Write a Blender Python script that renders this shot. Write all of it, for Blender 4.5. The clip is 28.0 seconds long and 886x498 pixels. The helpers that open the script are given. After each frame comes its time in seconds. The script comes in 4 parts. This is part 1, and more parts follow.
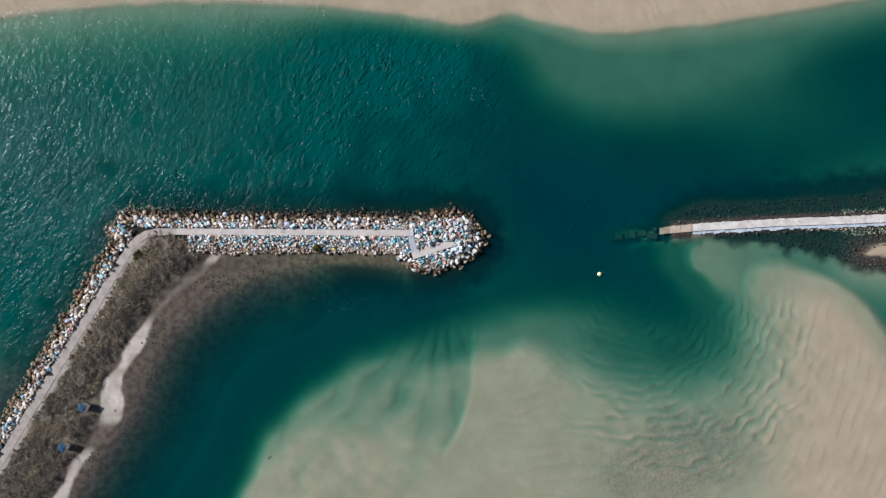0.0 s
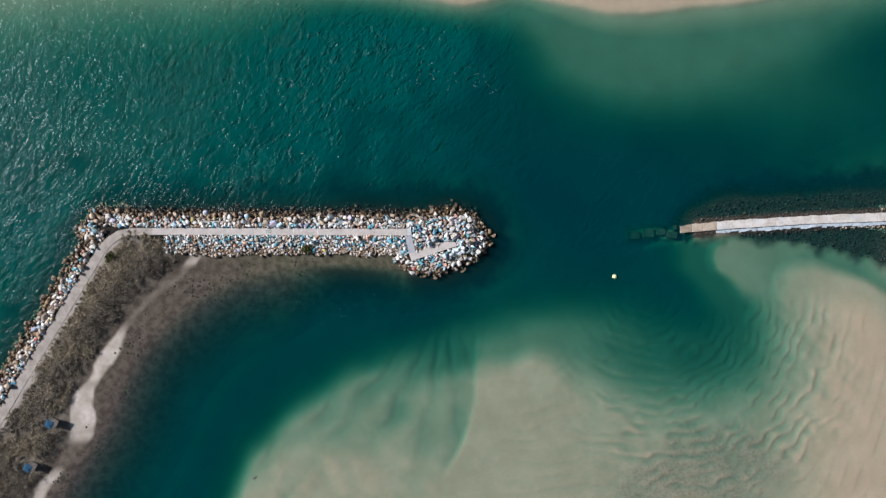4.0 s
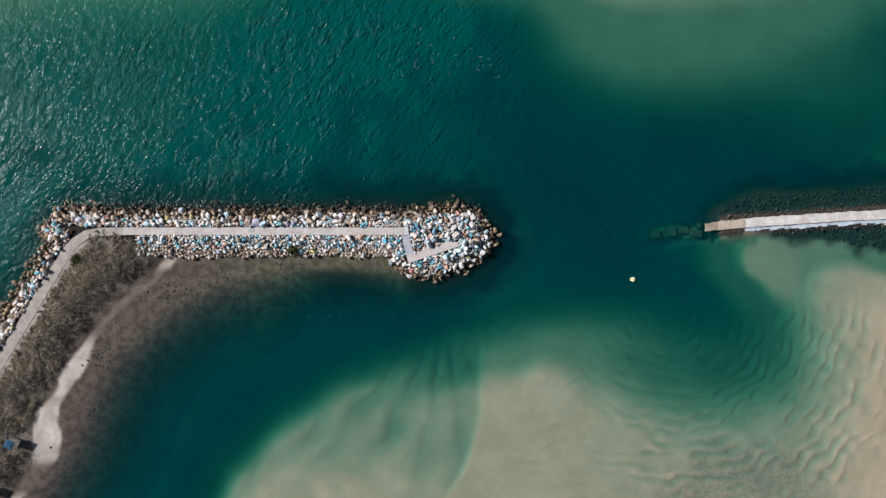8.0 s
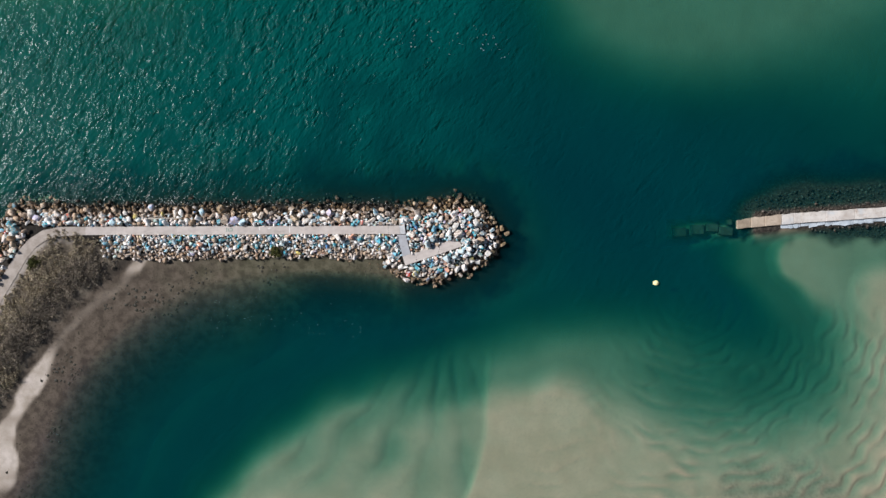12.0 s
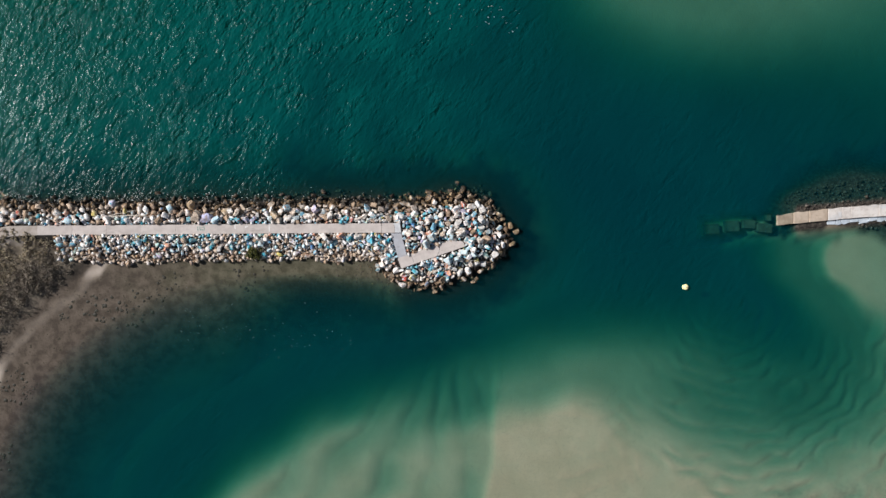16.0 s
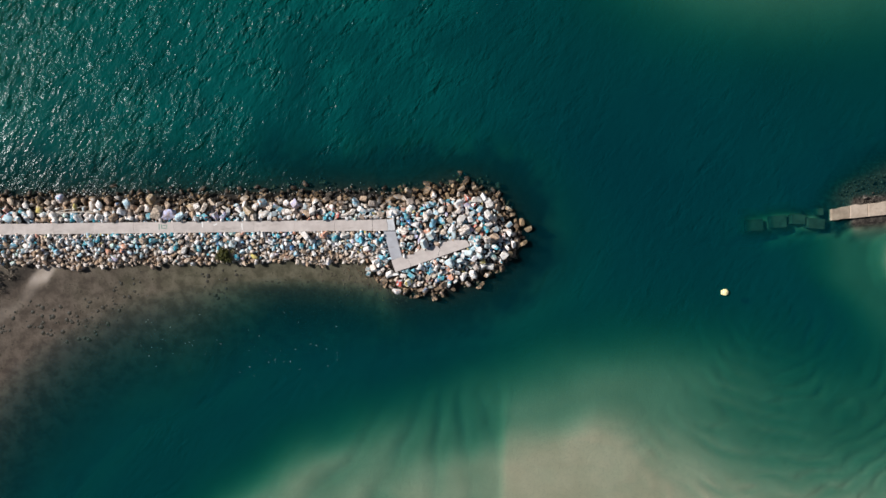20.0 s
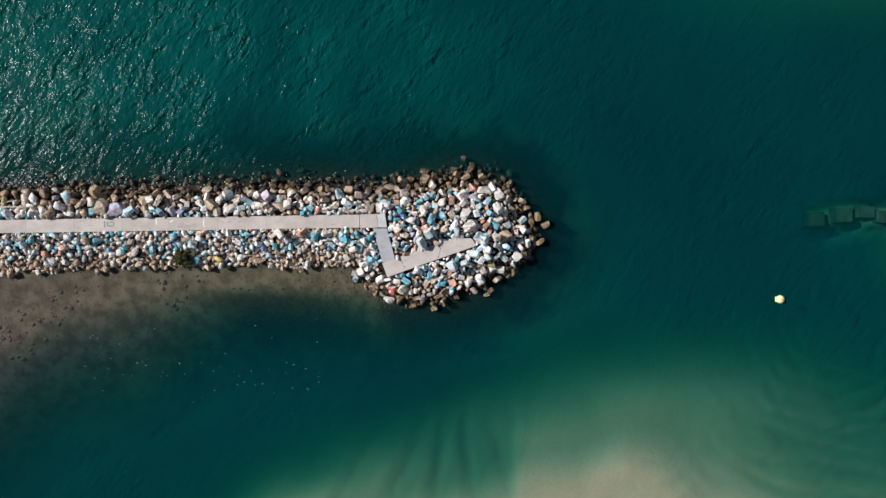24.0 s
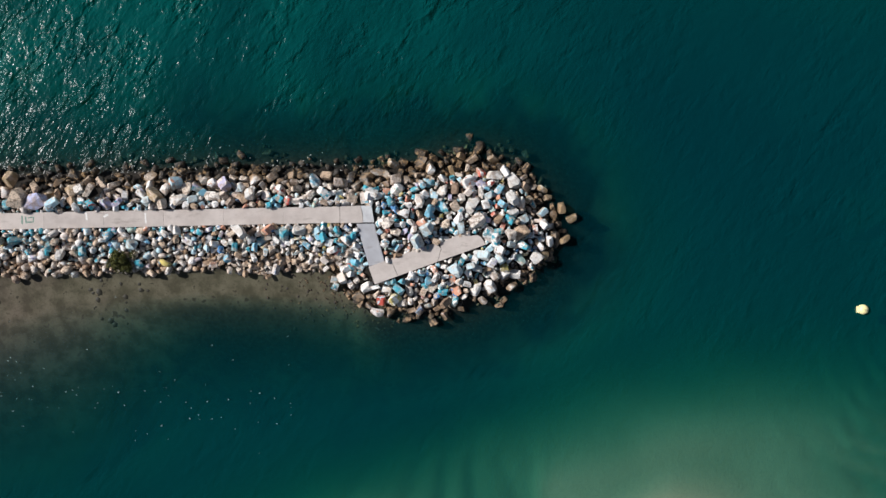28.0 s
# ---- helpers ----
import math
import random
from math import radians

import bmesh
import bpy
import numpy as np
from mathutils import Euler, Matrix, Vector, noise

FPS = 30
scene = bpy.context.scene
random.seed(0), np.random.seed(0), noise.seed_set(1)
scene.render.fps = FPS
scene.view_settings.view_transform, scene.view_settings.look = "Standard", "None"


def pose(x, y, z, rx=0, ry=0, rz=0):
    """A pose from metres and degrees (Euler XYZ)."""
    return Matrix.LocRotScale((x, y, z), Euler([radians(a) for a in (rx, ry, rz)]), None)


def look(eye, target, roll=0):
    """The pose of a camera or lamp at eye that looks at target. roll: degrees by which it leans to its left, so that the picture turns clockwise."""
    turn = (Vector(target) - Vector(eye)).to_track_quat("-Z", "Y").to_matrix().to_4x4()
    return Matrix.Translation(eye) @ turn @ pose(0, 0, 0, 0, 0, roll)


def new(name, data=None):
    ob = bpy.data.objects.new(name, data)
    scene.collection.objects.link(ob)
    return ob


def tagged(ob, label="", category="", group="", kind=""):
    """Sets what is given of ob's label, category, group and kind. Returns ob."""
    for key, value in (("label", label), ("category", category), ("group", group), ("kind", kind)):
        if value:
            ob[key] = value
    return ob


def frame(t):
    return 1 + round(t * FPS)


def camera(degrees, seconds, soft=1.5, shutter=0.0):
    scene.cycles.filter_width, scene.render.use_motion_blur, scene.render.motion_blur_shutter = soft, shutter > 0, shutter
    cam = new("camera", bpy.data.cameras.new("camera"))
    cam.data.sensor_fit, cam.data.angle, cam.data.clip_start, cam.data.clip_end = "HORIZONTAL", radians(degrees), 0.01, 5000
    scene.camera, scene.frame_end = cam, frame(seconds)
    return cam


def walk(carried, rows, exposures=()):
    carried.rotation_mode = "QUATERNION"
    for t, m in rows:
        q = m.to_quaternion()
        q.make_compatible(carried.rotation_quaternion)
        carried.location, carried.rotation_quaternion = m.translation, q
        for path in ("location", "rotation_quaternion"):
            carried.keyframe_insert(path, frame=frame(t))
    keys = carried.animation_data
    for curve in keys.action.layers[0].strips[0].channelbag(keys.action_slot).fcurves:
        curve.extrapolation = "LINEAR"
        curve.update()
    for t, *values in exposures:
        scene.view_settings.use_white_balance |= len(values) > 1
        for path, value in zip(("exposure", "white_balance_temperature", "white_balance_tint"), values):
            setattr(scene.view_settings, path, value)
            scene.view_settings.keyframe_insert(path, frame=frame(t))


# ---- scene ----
import itertools

cam = camera(70, 28.0)
PATH = [
    (0.0, pose(10.303, 3.761, 226.731, 0.004, -0.034, 0.320)),
    (4.0, pose(10.182, 4.012, 207.677, 0.001, -0.017, 0.166)),
    (8.0, pose(10.055, 4.220, 188.321, -0.002, -0.001, -0.006)),
    (12.0, pose(9.923, 4.384, 168.662, -0.004, 0.016, -0.197)),
    (16.0, pose(9.786, 4.506, 148.701, -0.007, 0.033, -0.408)),
    (20.0, pose(9.642, 4.584, 128.438, -0.009, 0.050, -0.637)),
    (24.0, pose(9.494, 4.619, 107.873, -0.012, 0.067, -0.885)),
    (28.0, pose(9.339, 4.610, 87.005, -0.014, 0.084, -1.153)),
]
walk(cam, PATH, exposures=[(0.0, 0.1, 6080, 10), (10.0, 0.08, 6330, 10), (20.0, 0.07, 6540, 10), (28.0, 0.0, 6500, 10)])

# ---- light ----
SUN_HEIGHT, SUN_WAY = 37.0, (-0.95, 0.31)      # degrees above the horizon; horizontal direction to the sun
world = bpy.data.worlds.new("sky")
scene.world = world
world.use_nodes = True
sky = world.node_tree.nodes.new("ShaderNodeTexSky")
sky.sky_type = "NISHITA"
sky.sun_disc = False
sky.sun_elevation = radians(SUN_HEIGHT)
sky.sun_rotation = math.atan2(SUN_WAY[0], SUN_WAY[1])
background = world.node_tree.nodes["Background"]
background.inputs["Strength"].default_value = 0.05
world.node_tree.links.new(sky.outputs[0], background.inputs["Color"])
sun_data = bpy.data.lights.new("sun", "SUN")
sun_data.energy, sun_data.angle, sun_data.color = 5.0, radians(0.55), (1.0, 0.97, 0.94)
sun = new("sun", sun_data)
c48 = math.cos(radians(SUN_HEIGHT))
sun.matrix_world = look((SUN_WAY[0] * c48 * 300, SUN_WAY[1] * c48 * 300, math.sin(radians(SUN_HEIGHT)) * 300), (0, 0, 0))


# ---- node materials ----
class Nodes:
    """A short way to write a node tree."""

    def __init__(self, name):
        self.mat = bpy.data.materials.new(name)
        self.mat.use_nodes = True
        self.tree = self.mat.node_tree
        self.tree.nodes.clear()
        self.out = self.tree.nodes.new("ShaderNodeOutputMaterial")
        self.geo = self.add("ShaderNodeNewGeometry")

    def add(self, kind, **inputs):
        node = self.tree.nodes.new(kind)
        for key, value in inputs.items():
            self.put(node.inputs[key.replace("_", " ")], value)
        return node

    def put(self, socket, value):
        if isinstance(value, bpy.types.NodeSocket):
            self.tree.links.new(value, socket)
        elif isinstance(value, (tuple, list)) and socket.type == "RGBA":
            socket.default_value = (*value[:3], 1.0)
        else:
            socket.default_value = value

    def math(self, op, a, b=0.0, c=0.0, clamp=False):
        node = self.tree.nodes.new("ShaderNodeMath")
        node.operation, node.use_clamp = op, clamp
        for i, value in enumerate((a, b, c)):
            self.put(node.inputs[i], value)
        return node.outputs[0]

    def noise(self, scale, detail=3.0, rough=0.55, vector=None, distort=0.0):
        node = self.add("ShaderNodeTexNoise", Scale=scale, Detail=detail, Roughness=rough, Distortion=distort)
        self.put(node.inputs["Vector"], vector or self.geo.outputs["Position"])
        return node.outputs["Fac"]

    def span(self, value, a, b, lo=0.0, hi=1.0):
        node = self.tree.nodes.new("ShaderNodeMapRange")
        node.interpolation_type = "SMOOTHSTEP"
        for i, v in enumerate((value, a, b, lo, hi)):
            self.put(node.inputs[i], v)
        return node.outputs[0]

    def mix(self, fac, a, b, kind="MIX"):
        node = self.tree.nodes.new("ShaderNodeMix")
        node.data_type, node.blend_type = "RGBA", kind
        self.put(node.inputs[0], fac)
        self.put(node.inputs[6], a)
        self.put(node.inputs[7], b)
        return node.outputs[2]

    def ramp(self, fac, stops, constant=False):
        node = self.tree.nodes.new("ShaderNodeValToRGB")
        node.color_ramp.interpolation = "CONSTANT" if constant else "LINEAR"
        while len(node.color_ramp.elements) < len(stops):
            node.color_ramp.elements.new(0.5)
        for el, (at, col) in zip(node.color_ramp.elements, stops):
            el.position, el.color = at, (*col, 1.0)
        self.put(node.inputs[0], fac)
        return node.outputs[0]

    def attr(self, name):
        node = self.tree.nodes.new("ShaderNodeAttribute")
        node.attribute_name = name
        return node.outputs["Fac"]

    def bump(self, height, strength, distance, normal=None):
        node = self.add("ShaderNodeBump", Strength=strength, Distance=distance, Height=height)
        if normal is not None:
            self.put(node.inputs["Normal"], normal)
        return node.outputs[0]

    def stretched(self, sx, sy, sz, turn=0.0):
        node = self.tree.nodes.new("ShaderNodeMapping")
        node.vector_type = "TEXTURE"
        node.inputs["Scale"].default_value = (sx, sy, sz)
        node.inputs["Rotation"].default_value = (0, 0, radians(turn))
        self.put(node.inputs["Vector"], self.geo.outputs["Position"])
        return node.outputs[0]

    def chance(self):
        info = self.tree.nodes.new("ShaderNodeObjectInfo")
        return self.math("FRACT", self.math("ADD", info.outputs["Random"], self.geo.outputs["Random Per Island"]))

    def finish(self, color, rough=0.8, normal=None, metal=0.0, specular=0.3):
        sh = self.add("ShaderNodeBsdfPrincipled", Base_Color=color, Roughness=rough, Metallic=metal)
        sh.inputs["Specular IOR Level"].default_value = specular
        if normal is not None:
            self.put(sh.inputs["Normal"], normal)
        self.tree.links.new(sh.outputs[0], self.out.inputs[0])
        return self.mat


def plain(name, color, rough=0.7, grain=6.0, spread=0.18, metal=0.0, bump=0.2):
    n = Nodes(name)
    v = n.noise(grain, 5.0)
    w = n.noise(grain * 0.13, 3.0)
    shade = n.span(n.math("ADD", n.math("MULTIPLY", v, 0.6), n.math("MULTIPLY", w, 0.4)), 0.3, 0.7, 1 - spread, 1 + spread)
    col = n.mix(1.0, color, shade, "MULTIPLY")
    return n.finish(col, rough, n.bump(v, bump, 0.02), metal)


def sand_and_soil():
    n = Nodes("seabed_sand_and_mud")
    fine, broad, patch = n.noise(2.2, 6.0), n.noise(0.09, 4.0), n.noise(0.45, 5.0, 0.65)
    sand = n.mix(n.span(broad, 0.3, 0.7), (0.372, 0.292, 0.203), (0.422, 0.336, 0.240))
    sand = n.mix(n.span(fine, 0.35, 0.75, 0.0, 0.25), sand, (0.25, 0.205, 0.155))
    mud = n.mix(n.span(patch, 0.35, 0.65), (0.064, 0.050, 0.039), (0.128, 0.102, 0.080))
    mud = n.mix(n.attr("algae"), mud, n.mix(n.span(patch, 0.35, 0.65), (0.062, 0.058, 0.037), (0.124, 0.114, 0.078)))
    mud = n.mix(n.span(n.noise(0.9, 3.0, 0.6), 0.62, 0.68, 0.0, 0.8), mud, (0.030, 0.027, 0.018))
    mud = n.mix(n.span(n.noise(3.2, 5.0, 0.7), 0.52, 0.70, 0.0, 0.5), mud, (0.035, 0.031, 0.022))
    # near-black weedy rubble, with the shade of the boulder gaps put into it
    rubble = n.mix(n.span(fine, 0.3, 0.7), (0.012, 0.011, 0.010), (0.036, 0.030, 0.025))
    soil = n.mix(n.span(patch, 0.35, 0.65), (0.11, 0.09, 0.068), (0.21, 0.175, 0.135))
    pebble = n.mix(n.span(n.noise(1.1, 5.0, 0.75), 0.45, 0.6), (0.25, 0.205, 0.155), (0.12, 0.105, 0.08))
    col = n.mix(n.attr("pebbles"), sand, pebble)
    col = n.mix(n.attr("mud"), col, mud)
    col = n.mix(n.attr("ooze"), col, n.mix(n.span(patch, 0.35, 0.65), (0.034, 0.027, 0.026), (0.075, 0.060, 0.056)))
    col = n.mix(n.attr("soil"), col, soil)
    col = n.mix(n.attr("dry"), col, n.mix(n.span(patch, 0.35, 0.7), (0.60, 0.53, 0.48), (0.46, 0.40, 0.35)))
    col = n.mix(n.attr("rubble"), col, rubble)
    silt = n.mix(n.span(n.noise(1.6, 5.0, 0.75), 0.40, 0.66), (0.026, 0.022, 0.019), (0.090, 0.075, 0.062))
    col = n.mix(n.attr("silt"), col, silt)
    height = n.math("ADD", fine, n.math("MULTIPLY", patch, 2.0))
    return n.finish(col, 0.9, n.bump(height, 0.35, 0.12), 0.0, 0.15)


def sea_water():
    n = Nodes("sea_water")
    depth, chop = n.attr("depth"), n.attr("chop")
    long = n.noise(1.0, 2.0, 0.5, n.stretched(5.0, 2.6, 1.0, 52), 0.4)
    small = n.noise(1.0, 3.0, 0.55, n.stretched(2.1, 1.25, 1.0, 48), 0.3)
    tiny = n.noise(1.0, 2.0, 0.5, n.stretched(1.0, 0.62, 1.0, 62), 0.3)
    gust = n.span(n.noise(0.055, 4.0, 0.65), 0.33, 0.67, 0.6, 1.3)
    gust = n.math("MULTIPLY", gust, n.span(n.noise(1.0, 2.0, 0.6, n.stretched(6.5, 3.0, 1.0, 52)), 0.36, 0.66, 0.45, 1.6))
    height = n.math("ADD", n.math("MULTIPLY", small, 0.85), n.math("ADD", n.math("MULTIPLY", tiny, 0.34), n.math("MULTIPLY", long, 0.95)))
    height = n.math("MULTIPLY", n.math("SUBTRACT", height, 1.07), gust)
    swing = n.math("MULTIPLY", height, n.math("ADD", chop, 0.06))
    normal = n.bump(swing, 1.0, WAVE_RELIEF)
    deep_normal = n.bump(swing, 1.0, WAVE_RELIEF * 1.9)

    def fade(rate):
        return n.math("POWER", 2.71828, n.math("MULTIPLY", depth, -rate))

    clear = n.add("ShaderNodeCombineColor", Red=fade(CLEAR[0]), Green=fade(CLEAR[1]), Blue=fade(CLEAR[2]))
    see = n.add("ShaderNodeBsdfTransparent", Color=clear.outputs[0])
    cloud = n.noise(0.018, 4.0, 0.55)
    body = n.mix(n.span(cloud, 0.35, 0.65), BODY[0], BODY[1])
    body = n.mix(n.span(chop, 0.05, 0.75, 0.0, 0.66), body, (0.0010, 0.105, 0.098))   # brightness of the lit waves painted into the body colour where choppy
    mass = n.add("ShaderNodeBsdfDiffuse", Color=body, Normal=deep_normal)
    inner = n.add("ShaderNodeMixShader", Fac=n.math("SUBTRACT", 1.0, fade(MURK)))
    n.tree.links.new(see.outputs[0], inner.inputs[1])
    n.tree.links.new(mass.outputs[0], inner.inputs[2])
    gloss = n.add("ShaderNodeBsdfGlossy", Roughness=0.185, Normal=normal)
    facing = n.add("ShaderNodeLayerWeight", Blend=0.5, Normal=normal).outputs["Facing"]
    shine = n.math("ADD", 0.0044, n.math("MULTIPLY", 0.9956, n.math("POWER", facing, 5.0)))
    skin = n.add("ShaderNodeMixShader", Fac=shine)
    n.tree.links.new(inner.outputs[0], skin.inputs[1])
    n.tree.links.new(gloss.outputs[0], skin.inputs[2])
    n.tree.links.new(skin.outputs[0], n.out.inputs[0])
    return n.mat


CLEAR = (0.53, 0.095, 0.152)                   # light lost per metre of water, by colour
MURK = 0.24                                    # share of milky water per metre
BODY = ((0.0002, 0.0320, 0.0418), (0.0003, 0.0405, 0.0490))
WAVE_RELIEF = 0.72


STONES = [(0.0, (0.64, 0.45, 0.30)), (0.2, (0.82, 0.72, 0.62)), (0.4, (0.44, 0.28, 0.16)), (0.6, (0.76, 0.60, 0.46)),
          (0.8, (0.90, 0.85, 0.80)), (1.0, (0.32, 0.21, 0.14))]
PAINTS = [(0.0, (0.94, 0.92, 0.90)), (0.46, (0.52, 0.74, 0.84)), (0.57, (0.82, 0.72, 0.66)), (0.65, (0.22, 0.52, 0.68)), (0.72, (0.05, 0.40, 0.52)),
          (0.84, (0.06, 0.22, 0.46)), (0.87, (0.60, 0.56, 0.74)), (0.90, (0.74, 0.36, 0.24)), (0.93, (0.64, 0.52, 0.16)), (0.95, (0.50, 0.70, 0.64)),
          (0.98, (0.55, 0.08, 0.06))]


def boulder_stone(name, weed_top, share=0.36, only=None, weed=(0.17, 0.105, 0.05), black=0.59, paint_from=1.6):
    """Painted and bare stone; weed_top: how high the brown weed and wet reach."""
    n = Nodes(name)
    pick = n.chance()
    pick2 = n.math("FRACT", n.math("MULTIPLY", pick, 17.31))
    pick3 = n.math("FRACT", n.math("MULTIPLY", pick, 43.77))
    stone = n.ramp(pick, STONES)
    fine, patch, spot = n.noise(4.5, 6.0, 0.7), n.noise(0.9, 3.0), n.noise(1.9, 4.0, 0.6)
    stone = n.mix(n.span(spot, 0.48, 0.60, 0.0, 0.75), stone, (0.25, 0.17, 0.115))
    stone = n.mix(n.span(fine, 0.51, 0.64, 0.0, 0.75), stone, (0.10, 0.075, 0.06))
    chips = n.span(n.noise(5.0, 4.0, 0.7), 0.55, 0.66, 0.0, 0.32)
    paint = n.ramp(pick2, PAINTS, True) if only is None else only
    up = n.add("ShaderNodeSeparateXYZ", Vector=n.geo.outputs["Position"]).outputs[2]
    bare = n.noise(1.5, 5.0, 0.65)
    if only is None:
        painted = n.math("MULTIPLY", n.span(pick3, share, share + 0.05), n.span(n.math("ADD", up, n.math("MULTIPLY", patch, 1.4)), paint_from, paint_from + 0.7))
        coat = n.math("MULTIPLY", painted, n.span(bare, 0.49, 0.63, 0.97, 0.10))
        second = n.ramp(n.math("FRACT", n.math("MULTIPLY", pick, 7.7)), PAINTS, True)
        paint = n.mix(n.span(n.noise(1.3, 2.0, 0.5), 0.56, 0.60), paint, second)
    else:
        coat = n.span(bare, 0.40, 0.60, 0.97, 0.35)
    col = n.mix(chips, n.mix(coat, stone, paint), (0.15, 0.12, 0.10))
    wet = n.span(n.math("ADD", up, n.math("MULTIPLY", patch, 1.0)), weed_top + 0.5, weed_top - 0.25)
    brown = n.mix(n.span(spot, black - 0.11, black + 0.11), (0.012, 0.010, 0.008), weed)
    col = n.mix(n.math("MULTIPLY", wet, 0.94), col, brown)
    return n.finish(col, n.math("SUBTRACT", 0.85, n.math("MULTIPLY", wet, 0.35)), n.bump(n.math("ADD", fine, n.math("ADD", patch, n.noise(11.0, 3.0, 0.6))), 0.9, 0.10), 0.0, 0.3)


def concrete(name, light, dark):
    n = Nodes(name)
    fine, broad, tone = n.noise(9.0, 5.0), n.noise(0.5, 5.0, 0.65), n.chance()
    col = n.mix(n.span(broad, 0.3, 0.7), light, dark)
    col = n.mix(1.0, col, n.span(tone, 0.0, 1.0, 0.96, 1.03), "MULTIPLY")
    col = n.mix(n.span(n.noise(0.9, 6.0, 0.75, n.stretched(2.5, 0.6, 1.0)), 0.54, 0.70, 0.0, 0.45), col, (0.22, 0.185, 0.16))
    col = n.mix(n.span(fine, 0.6, 0.8, 0.0, 0.3), col, (0.22, 0.19, 0.17))
    return n.finish(col, 0.88, n.bump(fine, 0.3, 0.03), 0.0, 0.2)


def capstone(name, light, dark):
    """Sun-bleached concrete with rust-brown and pinkish stains."""
    n = Nodes(name)
    fine, broad, tone = n.noise(7.0, 5.0), n.noise(0.35, 6.0, 0.7), n.chance()
    col = n.mix(n.span(broad, 0.35, 0.65), light, dark)
    col = n.mix(n.math("MULTIPLY", n.span(n.noise(0.8, 6.0, 0.75), 0.50, 0.66), n.span(tone, 0.1, 0.9, 0.25, 0.8)), col, (0.42, 0.33, 0.27))
    col = n.mix(n.span(n.noise(0.25, 4.0, 0.6), 0.55, 0.7, 0.0, 0.5), col, (0.55, 0.60, 0.64))
    col = n.mix(n.span(n.noise(2.4, 6.0, 0.8), 0.62, 0.72, 0.0, 0.7), col, (0.20, 0.15, 0.11))
    return n.finish(col, 0.88, n.bump(n.math("ADD", fine, n.math("MULTIPLY", broad, 2.0)), 0.5, 0.06), 0.0, 0.2)


def leaves(name, tones):
    n = Nodes(name)
    col = n.ramp(n.chance(), [(i / (len(tones) - 1), c) for i, c in enumerate(tones)])
    col = n.mix(n.span(n.noise(0.22, 4.0, 0.6), 0.35, 0.65, 0.0, 0.6), col, tones[0])
    return n.finish(col, 0.8, None, 0.0, 0.15)


M_GROUND = sand_and_soil()
M_WATER = sea_water()
M_ROCK = boulder_stone("sheltered_boulder_stone", 0.75, 0.30, weed=(0.30, 0.20, 0.12), black=0.48, paint_from=2.0)
M_ROCK_SEA = boulder_stone("seaward_boulder_stone", 1.75, 0.30, weed=(0.34, 0.215, 0.105), black=0.54, paint_from=2.3)
M_ROCK_LEG = boulder_stone("embankment_boulder_stone", 1.9, 0.50, weed=(0.36, 0.235, 0.14), black=0.50)
M_ROCK_HEAD = boulder_stone("head_boulder_stone", 1.35, 0.14, weed=(0.36, 0.24, 0.14), black=0.52)
M_ROCK_DRY = boulder_stone("bare_fringe_stone", -0.5, only=(0.36, 0.27, 0.19))
M_ROCK_BED = boulder_stone("weedy_bed_stone", 2.6, 0.9, weed=(0.20, 0.135, 0.066), black=0.60)
M_ROCK_WALL = boulder_stone("silted_bed_stone", 2.6, 0.9, weed=(0.17, 0.145, 0.12))
M_PATH = concrete("worn_path_concrete", (0.57, 0.51, 0.475), (0.47, 0.415, 0.385))
M_LEGPATH = concrete("sandy_embankment_concrete", (0.44, 0.385, 0.345), (0.31, 0.265, 0.23))
M_CAP = capstone("bleached_wall_concrete", (0.68, 0.63, 0.585), (0.52, 0.47, 0.43))
M_RAMP = concrete("bluish_worn_concrete", (0.43, 0.44, 0.47), (0.36, 0.36, 0.385))
M_ENDSLAB = concrete("whitish_painted_concrete", (0.62, 0.63, 0.64), (0.46, 0.46, 0.48))
M_TAN = concrete("tan_stained_concrete", (0.54, 0.44, 0.35), (0.38, 0.30, 0.23))
M_LEDGE = concrete("bluish_ledge_concrete", (0.56, 0.61, 0.66), (0.36, 0.41, 0.46))
M_OLDCAP = concrete("weed_stained_concrete", (0.40, 0.33, 0.25), (0.24, 0.19, 0.14))
M_PAD = concrete("dirty_pad_concrete", (0.17, 0.15, 0.13), (0.10, 0.088, 0.075))
M_SUNK = concrete("sunken_block_concrete", (0.17, 0.145, 0.115), (0.09, 0.075, 0.06))
M_SCRUB = leaves("dry_scrub", [(0.10, 0.083, 0.064), (0.22, 0.18, 0.14), (0.40, 0.335, 0.26), (0.16, 0.14, 0.09), (0.50, 0.43, 0.34)])
M_GRASS = leaves("dry_khaki_grass", [(0.20, 0.16, 0.105), (0.40, 0.33, 0.225), (0.56, 0.47, 0.33), (0.28, 0.25, 0.145), (0.64, 0.54, 0.40)])
M_LEAF = leaves("olive_leaves", [(0.045, 0.052, 0.016), (0.10, 0.105, 0.03), (0.16, 0.15, 0.05)])
M_TWIG = plain("grey_twigs", (0.20, 0.165, 0.135), 0.9)
M_DRIFT = plain("bleached_driftwood", (0.56, 0.50, 0.43), 0.85, 4.0)
M_YELLOW = plain("yellow_buoy_paint", (0.93, 0.82, 0.42), 0.4, 5.0, 0.08)
M_ROOF = plain("blue_roof_sheet", (0.02, 0.07, 0.13), 0.85, 3.0, 0.15)
M_POST = plain("grey_steel", (0.22, 0.22, 0.22), 0.5, 6.0, 0.1, 0.6)
M_BLUE = plain("blue_painted_wood", (0.05, 0.30, 0.46), 0.6)
M_WHITE = plain("white_ground_paint", (0.74, 0.72, 0.70), 0.7)
M_FOAM_GLINT = plain("foam_and_glint_pale", (0.20, 0.26, 0.26), 0.8, 9.0)
